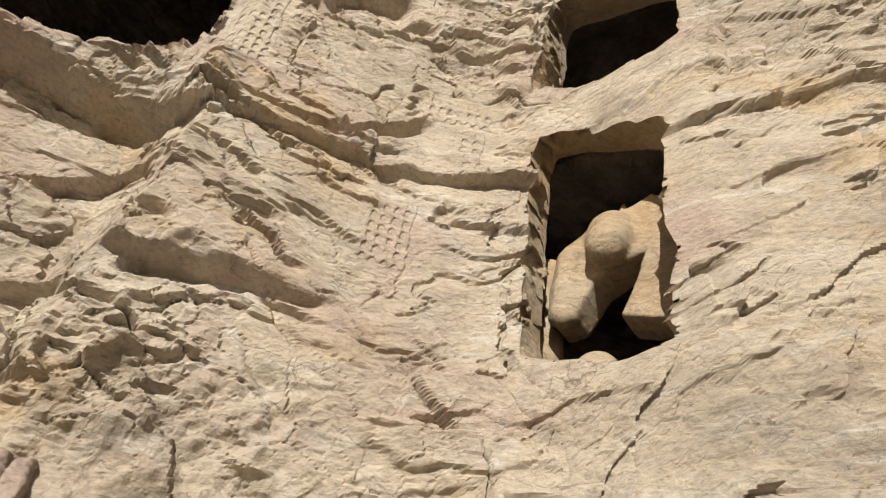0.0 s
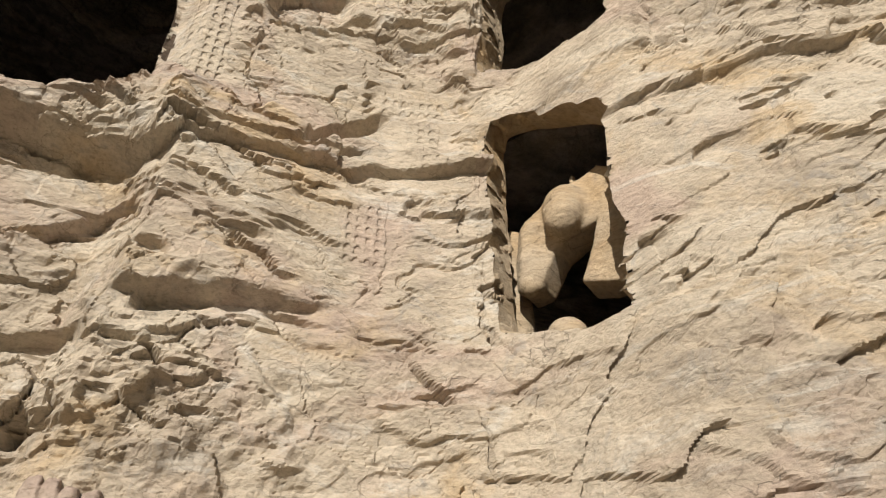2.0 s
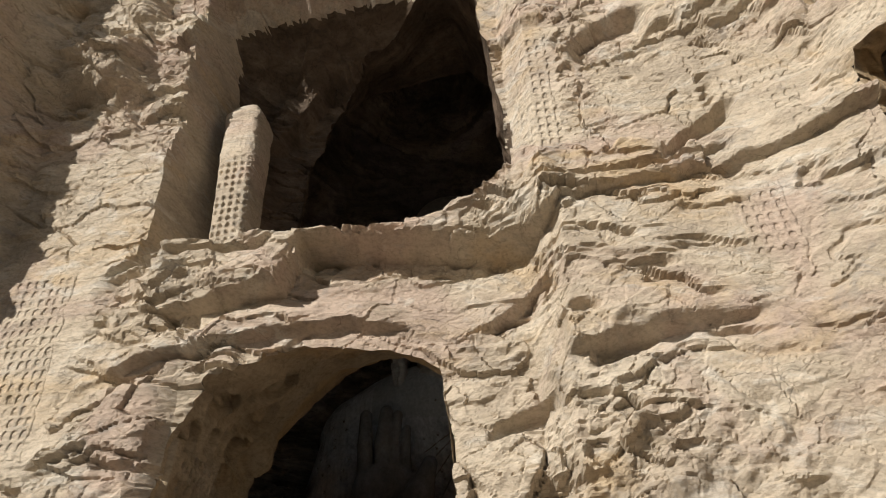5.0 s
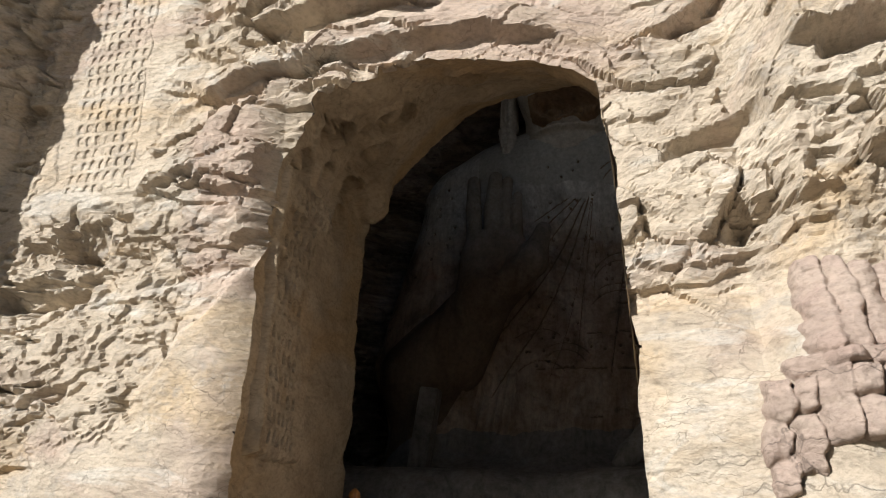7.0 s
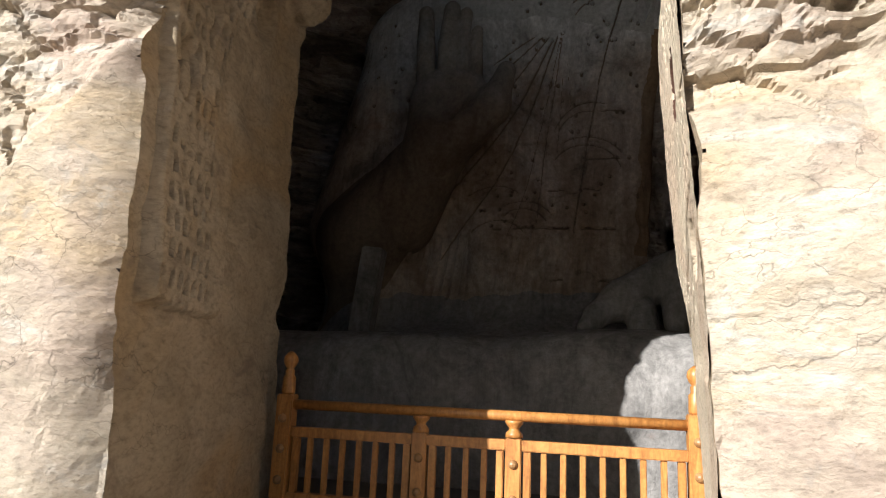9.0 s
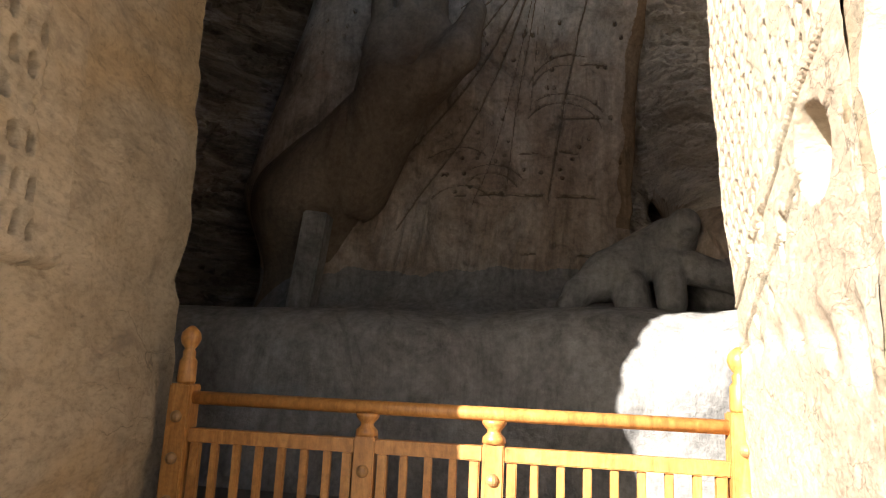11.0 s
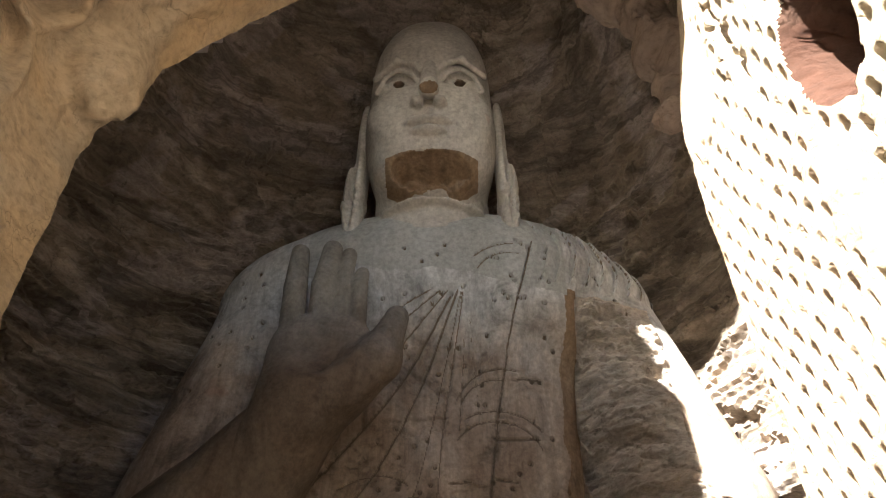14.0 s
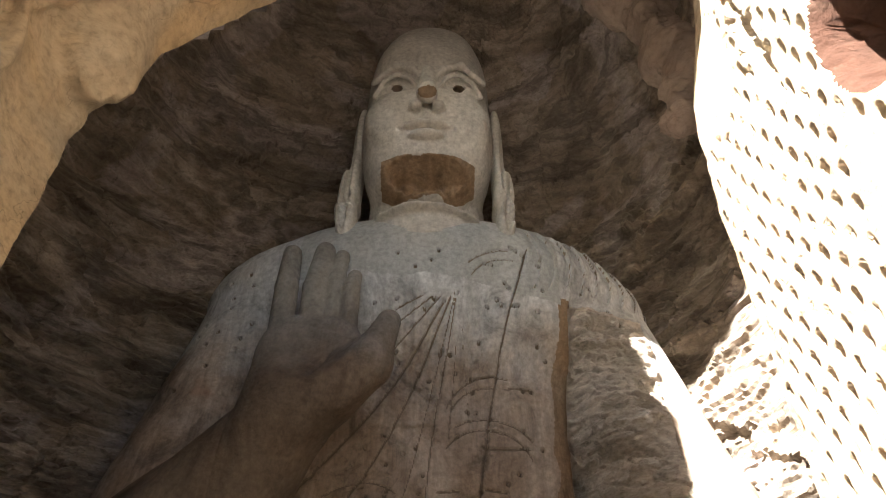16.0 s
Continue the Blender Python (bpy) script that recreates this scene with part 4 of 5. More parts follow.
rest.limb((-2.85, 13.25, 2.78), (-3.3, 13.0, 2.5), 0.32, 0.20, 0.12)
rest.limb((-3.25, 13.0, 2.5), (-3.42, 12.92, 2.3), 0.20, 0.17, 0.03)
rest.limb((-1.95, 13.6, 3.3), (-1.84, 13.15, 3.52), 0.36, 0.22, 0.12)                   # broken wrist
rest.ball((-1.82, 12.93, 3.36), (0.13, 0.12, 0.07), 0.03, cut=True)
rest.limb((-2.05, 13.25, 2.95), (-2.06, 12.95, 2.40), 0.23, 0.20, 0.05)                 # thumb
rest.limb((-1.75, 13.25, 2.92), (-1.15, 13.1, 2.72), 0.24, 0.18, 0.06)                  # finger laid over the knee
rest.limb((-1.15, 13.1, 2.72), (-0.95, 13.05, 2.4), 0.18, 0.14, 0.06)
rest.limb((-2.6, 13.1, 2.6), (-2.55, 12.98, 2.3), 0.26, 0.24, 0.05)
X, Y, Z = np.meshgrid(*body.ax, indexing="ij", sparse=True)
edge = 0.06 * sstep(-0.25, 0.0, Z - 9.55 + 0.12 * np.abs(X + 4.4))
body.f -= edge.astype(np.float32)

palm = Clay((-8.4, 13.2, 4.0), (-4.2, 16.2, 9.7), 0.035)
palm.ball((-6.12, 14.3, 6.75), (0.84, 0.36, 0.9), 0.2, power=2.6)
palm.limb((-7.3, 15.3, 4.7), (-6.25, 14.4, 6.2), 0.75, 0.62, 0.3)
for x0, x1, top, r in ((-6.64, -6.68, 9.08, 0.185), (-6.18, -6.13, 9.15, 0.20), (-5.88, -5.83, 8.98, 0.15), (-5.60, -5.58, 8.55, 0.135)):
    palm.limb((x0, 14.30, 7.2), (x0, 14.12, 8.1), r * 1.1, r * 1.02, 0.012)
    palm.limb((x0, 14.12, 8.1), (x1, 14.20, top - r), r * 1.02, r * 0.86, 0.03)
palm.ball((-5.62, 13.98, 6.35), (0.42, 0.22, 0.5), 0.15, turn=(0, 30, 0))
palm.limb((-5.7, 14.2, 6.35), (-5.2, 14.1, 6.7), 0.40, 0.33, 0.2)
palm.limb((-5.2, 14.1, 6.7), (-4.96, 14.1, 7.45), 0.31, 0.19, 0.15)
palm.ball((-6.1, 13.72, 6.9), (0.52, 0.26, 0.5), 0.2, cut=True)
palm.ball((-6.05, 13.92, 7.28), (0.8, 0.10, 0.035), 0.03, turn=(0, 14, 0), cut=True)
palm.ball((-5.78, 13.86, 6.8), (0.05, 0.14, 0.5), 0.04, turn=(0, 24, 0), cut=True)
palm.ball((-6.35, 13.9, 7.55), (0.5, 0.10, 0.03), 0.03, turn=(0, -10, 0), cut=True)

head = Clay((-6.4, 12.5, 9.0), (-2.4, 16.6, 16.8), 0.027)
HX = -4.47
head.ball((HX - 0.02, 14.75, 13.35), (1.31, 1.40, 2.45), 0.3, power=2.6)
head.ball((HX, 14.5, 11.7), (1.24, 1.18, 1.5), 0.4, power=2.6)
head.ball((HX, 14.95, 15.35), (1.08, 1.0, 0.85), 0.5)
head.limb((HX, 15.75, 9.4), (HX, 15.1, 11.2), 1.25, 1.08, 0.10)
head.ball((HX, 15.3, 10.1), (1.2, 1.22, 0.10), 0.06)
head.ball((HX, 14.9, 9.66), (0.80, 0.55, 0.22), 0.03)                                             # collar
for sx in (-1, 1):
    head.ball((HX + sx * 1.42, 14.8, 11.9), (0.13, 0.40, 1.7), 0.03, power=2.8)                        # ear
    head.ball((HX + sx * 1.50, 14.7, 10.6), (0.20, 0.34, 0.95), 0.05, power=2.8)
    head.ball((HX + sx * 1.53, 14.42, 11.1), (0.07, 0.2, 1.5), 0.03, cut=True)
    head.ball((HX + sx * 1.60, 14.40, 10.25), (0.06, 0.2, 0.4), 0.03, cut=True)
    head.ball((HX + sx * 0.66, 13.62, 11.75), (0.5, 0.26, 0.55), 0.3)                                  # cheek
    head.ball((HX + sx * 0.63, 13.18, 12.64), (0.46, 0.26, 0.30), 0.10, cut=True)                      # socket
    head.ball((HX + sx * 0.63, 13.66, 12.58), (0.42, 0.30, 0.25), 0.02)                                # eyeball
    for p, q in (((0.20, 13.36, 12.50), (0.36, 13.27, 12.74)), ((0.36, 13.27, 12.74), (0.62, 13.27, 12.86)), ((0.62, 13.27, 12.86), (0.88, 13.36, 12.74)), ((0.88, 13.36, 12.74), (1.06, 13.52, 12.46))):
        head.limb((HX + sx * p[0], p[1], p[2]), (HX + sx * q[0], q[1], q[2]), 0.045, 0.045, 0.03)      # upper lid
    for p, q in (((0.22, 13.36, 12.46), (0.62, 13.36, 12.32)), ((0.62, 13.36, 12.32), (1.02, 13.54, 12.44))):
        head.limb((HX + sx * p[0], p[1], p[2]), (HX + sx * q[0], q[1], q[2]), 0.03, 0.03, 0.03)        # lower lid
    for p, q in (((0.15, 13.24, 12.75), (0.30, 13.27, 13.06)), ((0.30, 13.27, 13.06), (0.66, 13.30, 13.24)), ((0.66, 13.30, 13.24), (1.12, 13.58, 13.02))):
        head.limb((HX + sx * p[0], p[1], p[2]), (HX + sx * q[0], q[1], q[2]), 0.06, 0.06, 0.10)        # brow
    head.limb((HX + sx * 0.61, 13.10, 12.56), (HX + sx * 0.61, 13.56, 12.60), 0.12, 0.12, 0.01, cut=True)   # pupil
    head.ball((HX + sx * 0.22, 13.22, 11.72), (0.13, 0.16, 0.11), 0.04)                                # wing of the nose
    head.ball((HX + sx * 0.50, 13.30, 11.24), (0.05, 0.10, 0.05), 0.03, cut=True)                      # corner of the lips
head.limb((HX, 13.30, 13.05), (HX, 13.04, 11.9), 0.12, 0.20, 0.04)                                   # nose
head.ball((HX + 0.03, 12.74, 11.78), (0.30, 0.20, 0.36), 0.01, cut=True, power=3)                    # its lost tip
head.ball((HX, 13.34, 11.58), (0.10, 0.10, 0.14), 0.06)
for sx in (-1, 1):
    head.ball((HX + sx * 0.17, 13.36, 11.29), (0.27, 0.20, 0.085), 0.03, turn=(0, sx * 10, 0))
head.ball((HX, 13.40, 11.06), (0.34, 0.20, 0.11), 0.02)
head.ball((HX, 13.16, 11.19), (0.46, 0.14, 0.02), 0.012, cut=True)
head.ball((HX + 0.04, 13.35, 10.46), (0.82, 0.85, 0.24), 0.02, cut=True, power=3.0)                    # broken chin
HXg, HYg, HZg = np.meshgrid(*head.ax, indexing="ij", sparse=True)
head.f += (0.16 * (fbm(HXg[:, 0, :] * 3, HZg[:, 0, :] * 4, 151, 4) - 0.5) * sstep(10.85, 10.6, HZg[:, 0, :]) * sstep(9.9, 10.2, HZg[:, 0, :]))[:, None, :].astype(np.float32)
pv, pq = palm.mesh()
pv = np.array((-4.05, 5.7, 1.57)) + (pv - (-4.05, 5.7, 1.57)) * 0.965
bv, bq = body.mesh()
facing = face_normals(bv, bq)[:, 1] < -0.12
dv, dq = subdivide(*subdivide(bv, bq[facing]))
depth_, shade_mask, kinds = robe_cuts(dv[:, 0], dv[:, 1], dv[:, 2])
dv[:, 1] += depth_
hv, hq = head.mesh()
rv, rq = rest.mesh()
fv, fq = joined([(bv, bq[~facing]), (dv, dq), (pv, pq), (hv, hq), (rv, rq)])
statue = mesh_object("statue", fv, fq, FIGURE)
for m_ in (ARM, FACE, RAW, CHEST, CUT_SHADE, PLINTH, WORN):
    statue.data.materials.append(m_)
mid_ = fv[fq].mean(1)
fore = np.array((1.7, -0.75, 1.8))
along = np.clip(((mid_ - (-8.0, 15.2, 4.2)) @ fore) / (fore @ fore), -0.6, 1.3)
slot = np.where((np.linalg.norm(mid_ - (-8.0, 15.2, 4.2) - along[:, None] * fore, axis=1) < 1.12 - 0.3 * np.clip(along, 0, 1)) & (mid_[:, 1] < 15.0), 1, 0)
na, nb = len(bq[~facing]) + len(dq), len(pq)
upper = mid_[:, 2] - 8.75 + 0.25 * (mid_[:, 0] + 4.4) * (mid_[:, 0] > -4.4) * 0.6 - 0.3 * (fbm(mid_[:, 0] * 1.6, mid_[:, 2] * 1.6, 193, 5) - 0.5)
slot[(slot == 0) & (upper > 0) & (np.abs(mid_[:, 0] + 4.4) < 2.3)] = 4
front_ = slot[len(bq[~facing]):na]
front_[(front_ == 0) & (kinds[dq[:, 0]] > 0)] = kinds[dq[:, 0]][(front_ == 0) & (kinds[dq[:, 0]] > 0)]
# faces down in the cuts get the painted shade tone
front_[shade_mask[dq].mean(1) > 0.7] = 5
slot[(slot == 0) & (mid_[:, 2] < 3.05 + 0.3 * (fbm(mid_[:, 0] * 2, mid_[:, 1], 197, 3) - 0.5)) & (mid_[:, 0] < -0.3)] = 6
slot[na:na + nb] = 1
nc = na + nb + len(hq)
slot[nc:] = 6
hc = mid_[na + nb:nc]
chin = (np.abs(hc[:, 0] - HX - 0.04) < 0.86) & (hc[:, 2] > 10.24) & (hc[:, 2] < 10.715) & (hc[:, 1] > 13.42) & (hc[:, 1] < 14.4)
tip_ = np.linalg.norm((hc - (HX + 0.03, 12.93, 11.74)) / (0.22, 0.08, 0.26), axis=1) < 1
pupil = (np.abs(np.abs(hc[:, 0] - HX) - 0.61) < 0.135) & (np.abs(hc[:, 2] - 12.58) < 0.15) & (hc[:, 1] > 13.42) & (hc[:, 1] < 14)
# pupil holes get the same painted dark tone as the cuts
slot[na + nb:nc] = np.where(pupil, 5, np.where(chin | tip_, 3, 2))
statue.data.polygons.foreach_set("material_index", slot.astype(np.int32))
statue.data.update()
tagged(statue, "colossal seated grey sandstone statue with one raised arm and broken chin", "statue")

# ---- crossed legs: the long stone slab before the figure ----
slab = Clay((-10.6, 10.3, -0.3), (1.6, 14.4, 3.0), 0.06)
slab.ball((-4.4, 13.4, 0.6), (6.0, 2.2, 1.5), 0.3, power=5)
slab.ball((-7.2, 13.3, 0.6), (3.0, 2.15, 1.42), 0.15, power=5)
slab.ball((-2.4, 12.9, 0.8), (2.5, 1.75, 1.45), 0.12, power=4)
slab.limb((-3.6, 11.3, 0.95), (-0.4, 11.9, 1.95), 0.35, 0.55, 0.25)
SX, SY, SZ = np.meshgrid(*slab.ax, indexing="ij", sparse=True)
slab.f += (0.10 * (fbm(SX[:, 0, :] * 0.8, SZ[:, 0, :] * 0.9, 161, 4) - 0.5))[:, None, :].astype(np.float32)
sv, sq = slab.mesh()
plinth = mesh_object("stone_slab", sv, sq, PLINTH)
tagged(plinth, "long grey stone slab of folded legs before the statue", "stone slab")

# ---- figure in the side chamber ----
def wedge(clay, points, y0, y1, k=0.05, cut=False):
    """A flat block with a given outline, from depth y0 to y1."""
    pts = np.asarray(points, float)
    sl, X_, Y_, Z_ = clay.region((pts[:, 0].min() - 0.4, y0 - 0.4, pts[:, 1].min() - 0.4), (pts[:, 0].max() + 0.4, y1 + 0.4, pts[:, 1].max() + 0.4))
    P_, Q_ = np.broadcast_arrays(X_[:, 0, :], Z_[:, 0, :])
    flat_ = poly_distance(P_.copy(), Q_.copy(), pts)[:, None, :]
    clay.join(sl, np.maximum(flat_, np.abs(Y_ - (y0 + y1) / 2) - (y1 - y0) / 2), k, cut)


# worked in its own frame: along the window, inwards, upwards
side = Clay((-3.6, -0.5, 4.3), (-0.7, 1.3, 8.6), 0.03)
wedge(side, [(-2.95, 5.2), (-2.96, 6.5), (-2.80, 7.22), (-2.3, 7.52), (-1.68, 7.72), (-1.45, 7.6), (-1.36, 7.0), (-1.5, 5.2)], 0.1, 0.6, 0.15)    # robed trunk
wedge(side, [(-1.80, 6.85), (-2.12, 5.98), (-2.68, 6.14), (-2.40, 6.62), (-2.15, 6.72)], -0.3, 0.9, 0.05, True)                               # gap under the arm
wedge(side, [(-3.0, 6.16), (-2.5, 6.12), (-1.3, 5.74), (-1.2, 4.7), (-3.2, 4.7)], -0.4, 0.75, 0.04, True)                                      # lost lap
side.limb((-2.2, 0.18, 7.25), (-2.2, -0.06, 6.92), 0.33, 0.25, 0.10)                                                                        # raised forearm, broken off
side.limb((-2.72, 0.12, 7.0), (-2.80, 0.12, 6.2), 0.16, 0.15, 0.10)
side.ball((-2.52, -0.02, 6.95), (0.10, 0.14, 0.12), 0.04, cut=True)
side.limb((-3.25, 0.55, 7.3), (-3.2, 0.5, 5.2), 0.2, 0.2, 0.08)
side.limb((-2.38, 0.10, 5.28), (-2.38, 0.3, 4.6), 0.27, 0.3, 0.05)                                                                                      # knee
side.ball((-2.10, 0.3, 7.74), (0.05, 0.06, 0.16), 0.03)
for k in range(4):
    side.ball((-2.36 + 0.08 * k, -0.13, 7.12), (0.02, 0.05, 0.09), 0.02, cut=True)
SA, SB, SC = np.meshgrid(*side.ax, indexing="ij", sparse=True)
side.f += (0.05 * (fbm(SA[:, 0, :] * 3, SC[:, 0, :] * 3, 195, 4) - 0.5))[:, None, :].astype(np.float32)
sdv, sdq = side.mesh()
sdv = np.stack([4.579 + 0.53 * sdv[:, 0] + 0.848 * sdv[:, 1], 2.862 - 0.848 * sdv[:, 0] + 0.53 * sdv[:, 1], sdv[:, 2]], -1)
small_statue = mesh_object("statue", sdv, sdq, JAMB)
tagged(small_statue, "weathered buff sandstone statue inside the side chamber", "statue")

# ---- wooden gate ----
WOOD, n_, l_, b_ = material("varnished_wood")
wf = noise_node(n_, l_, 3, (4, 4, 0.6), 8, 0.65, 1.2)
wc = ramp_node(n_, l_, wf, [(0.28, (0.26, 0.10, 0.025)), (0.5, (0.46, 0.20, 0.05)), (0.72, (0.58, 0.29, 0.085))])
wc = mix_node(n_, l_, "MULTIPLY", 0.8, wc, ramp_node(n_, l_, noise_node(n_, l_, 25, (1, 1, 1), 5), [(0.3, G(0.7)), (0.6, G(1.05))]))
l_.new(wc, b_.inputs["Base Color"])
b_.inputs["Roughness"].default_value = 0.42
bump_chain(n_, l_, b_, [(wf, 0.25, 0.004)])
BRASS, n_, l_, b_ = material("old_studs")
l_.new(ramp_node(n_, l_, noise_node(n_, l_, 18), [(0.3, (0.22, 0.11, 0.04)), (0.7, (0.36, 0.2, 0.08))]), b_.inputs["Base Color"])
b_.inputs["Roughness"].default_value = 0.45


def part(name, bm, mat, parent, label=""):
    me = bpy.data.meshes.new(name)
    bm.normal_update()
    bm.to_mesh(me)
    bm.free()
    me.materials.append(mat)
    ob = new(name, me)
    ob.parent = parent
    if label:
        tagged(ob, label)
    return ob


def bar_mesh(lo, hi, bevel=0.008):
    bm = bmesh.new()
    c, s = [(a + b) / 2 for a, b in zip(lo, hi)], [b - a for a, b in zip(lo, hi)]
    bmesh.ops.create_cube(bm, size=1, matrix=Matrix.LocRotScale(c, None, s))
    bmesh.ops.bevel(bm, geom=bm.edges[:], offset=min(bevel, min(s) * 0.3), segments=2, affect="EDGES")
    return bm


def lathe(profile, at, n=20):
    bm = bmesh.new()
    rings = [[bm.verts.new((at[0] + r * math.cos(2 * math.pi * k / n), at[1] + r * math.sin(2 * math.pi * k / n), at[2] + z)) for k in range(n)] for r, z in profile]
    for a, b in zip(rings, rings[1:]):
        for k in range(n):
            bm.faces.new((a[k], a[(k + 1) % n], b[(k + 1) % n], b[k])).smooth = True
    bm.faces.new(rings[-1])
    bm.faces.new(rings[0][::-1])
    return bm


gate = new("wooden_gate")
gate.location = (-4.5, 8.75, 0)
tagged(gate, "orange varnished wooden railing gate across the doorway", "gate")
L, Rr = -1.98, 2.04


def rod(x0, x1, z, r):
    bm = bmesh.new()
    bmesh.ops.create_cone(bm, segments=20, radius1=r, radius2=r, depth=x1 - x0, cap_ends=True, matrix=Matrix.LocRotScale(((x0 + x1) / 2, 0, z), Euler((0, radians(90), 0)), None))
    for f in bm.faces:
        f.smooth = len(f.verts) == 4
    return bm


for x in (L, Rr):
    post = part("post", bar_mesh((x - 0.085, -0.085, 0.02), (x + 0.085, 0.085, 1.16), 0.012), WOOD, gate)
    part("finial", lathe([(0.062, 1.16), (0.07, 1.18), (0.066, 1.33), (0.045, 1.36), (0.05, 1.40), (0.035, 1.42), (0.065, 1.46), (0.078, 1.50), (0.07, 1.545), (0.04, 1.58), (0.012, 1.60)], (x, 0, 0)), WOOD, post, "turned wooden finial")
    for z in (0.32, 0.62, 0.92):
        bm = bmesh.new()
        bmesh.ops.create_uvsphere(bm, u_segments=12, v_segments=8, radius=0.045, matrix=Matrix.Translation((x, -0.085, z)))
        part("stud", bm, BRASS, post, "round wooden stud")
part("handrail", rod(L, Rr, 1.06, 0.05), WOOD, gate)
MIDS = (-0.54, 0.38)
for x in MIDS:
    post = part("middle_post", bar_mesh((x - 0.075, -0.06, 0.05), (x + 0.075, 0.06, 0.86), 0.01), WOOD, gate)
    part("neck", lathe([(0.085, 0.86), (0.08, 0.90), (0.05, 0.93), (0.05, 0.95), (0.085, 0.99), (0.09, 1.02)], (x, 0, 0), 8), WOOD, post, "carved neck under the handrail")
    for z in (0.30, 0.62):
        bm = bmesh.new()
        bmesh.ops.create_uvsphere(bm, u_segments=12, v_segments=8, radius=0.045, matrix=Matrix.Translation((x, -0.06, z)))
        part("stud", bm, BRASS, post, "round wooden stud")
for a, b, count in ((L + 0.085, MIDS[0] - 0.075, 6), (MIDS[0] + 0.075, MIDS[1] - 0.075, 3), (MIDS[1] + 0.075, Rr - 0.085, 7)):
    part("top_rail", bar_mesh((a, -0.05, 0.74), (b, 0.05, 0.84)), WOOD, gate)
    part("bottom_rail", bar_mesh((a, -0.05, 0.10), (b, 0.05, 0.20)), WOOD, gate)
    part("side_stile", bar_mesh((a + 0.02, -0.035, 0.20), (a + 0.09, 0.035, 0.74)), WOOD, gate)
    part("side_stile", bar_mesh((b - 0.09, -0.035, 0.20), (b - 0.02, 0.035, 0.74)), WOOD, gate)
    for k in range(count):
        x = a + 0.12 + (b - a - 0.24) * (k + 0.5) / count
        part("bar", bar_mesh((x - 0.028, -0.024, 0.20), (x + 0.028, 0.024, 0.74), 0.006), WOOD, gate)


# ---- carved supporting pillar under the bent arm ----
bm = bmesh.new()
bmesh.ops.create_cube(bm, size=1, matrix=Matrix.LocRotScale((-7.5, 14.05, 2.95), Euler((0, radians(6), 0)), (0.40, 0.4, 1.75)))
bmesh.ops.bevel(bm, geom=bm.edges[:], offset=0.03, segments=2, affect="EDGES")
pillar = part("stone_prop", bm, PLINTH, None)
tagged(pillar, "square carved stone prop under the arm of the statue", "pillar")
for z in (2.7, 3.15, 3.55):
    bm = bmesh.new()
    bmesh.ops.create_cube(bm, size=1, matrix=Matrix.LocRotScale((-7.5 + (z - 2.95) * 0.105, 13.85, z), Euler((0, radians(6), 0)), (0.26, 0.06, 0.28)))
    bmesh.ops.bevel(bm, geom=bm.edges[:], offset=0.02, segments=2, affect="EDGES")
    part("carved_panel", bm, PLINTH, pillar)


# ---- carved niches ----
def niche_depth(u, v, pu, pv, seed, lost=0.12, stagger=0, wide=0.27):
    """Rows of small arched niches, each with a worn seated knob inside; 0 to 1."""
    i, j = np.floor(u / pu), np.floor(v / pv)
    i = np.floor(u / pu + stagger * 0.5 * (j % 2))
    a, b = u / pu + stagger * 0.5 * (j % 2) - i - 0.5, v / pv - j - 0.5
    a = a + 0.12 * (hash2(i, j, seed) - 0.5)
    top = 0.22 + 0.06 * (hash2(i, j, seed + 1) - 0.5)
    arch = np.where(b > top - 0.2, np.hypot(a, (b - top + 0.2)) - wide, np.maximum(np.abs(a) - wide, -0.36 - b))
    hole = sstep(0.03, -0.06, arch)
    knob = sstep(0.20, 0.10, np.hypot(a * 1.2, (b + 0.16) * 0.8)) * 0.5 + sstep(0.12, 0.06, np.hypot(a, b - 0.06)) * 0.35
    worn = hash2(i, j, seed + 2)
    return hole * (1 - knob) * np.where(worn < lost, 0.15, 0.6 + 0.4 * worn)


def niche_panel(x0, x1, z0, z1, pu, pv, depth, seed, shear=0.0, step=0.014, mat=SANDSTONE):
    """A patch of the cliff face with niches cut into it, its border sunk into the rock."""
    xs, zs = np.arange(x0, x1, step), np.arange(z0, z1, step)
    X, Z = np.meshgrid(xs, zs, indexing="ij")
    U = X + shear * (Z - z0)
    rim = np.minimum(np.minimum(X - x0, x1 - X), np.minimum(Z - z0, z1 - Z)) + 0.10 * (fbm(X * 4, Z * 4, seed + 30, 3) - 0.5)
    Y = cliff_y(U, Z) - 0.018 + 0.09 * sstep(0.09, 0.02, rim) + depth * niche_depth(X - x0, Z - z0, pu, pv, seed) * sstep(0.03, 0.08, rim)
    ob = mesh_object("niche_panel", np.stack([U, Y, Z], -1).reshape(-1, 3), grid_quads(len(xs), len(zs)), mat)
    return tagged(ob, "sandstone panel carved with rows of tiny niches", "carved panel", group="niche panels on the cliff")


niche_panel(0.62, 1.34, 6.02, 7.16, 0.125, 0.165, 0.09, 201)
niche_panel(-1.84, -1.08, 8.15, 11.0, 0.125, 0.15, 0.09, 203)
niche_panel(0.95, 2.0, 8.72, 9.22, 0.125, 0.16, 0.06, 205)
niche_panel(1.42, 1.98, 7.5, 8.75, 0.16, 0.18, 0.07, 207)
niche_panel(-9.1, -8.0, 4.45, 7.4, 0.13, 0.17, 0.10, 209, -0.12)
niche_panel(-10.3, -9.35, 4.2, 8.0, 0.16, 0.2, 0.09, 211)
niche_panel(2.05, 2.36, 9.75, 11.9, 0.10, 0.14, 0.04, 213)
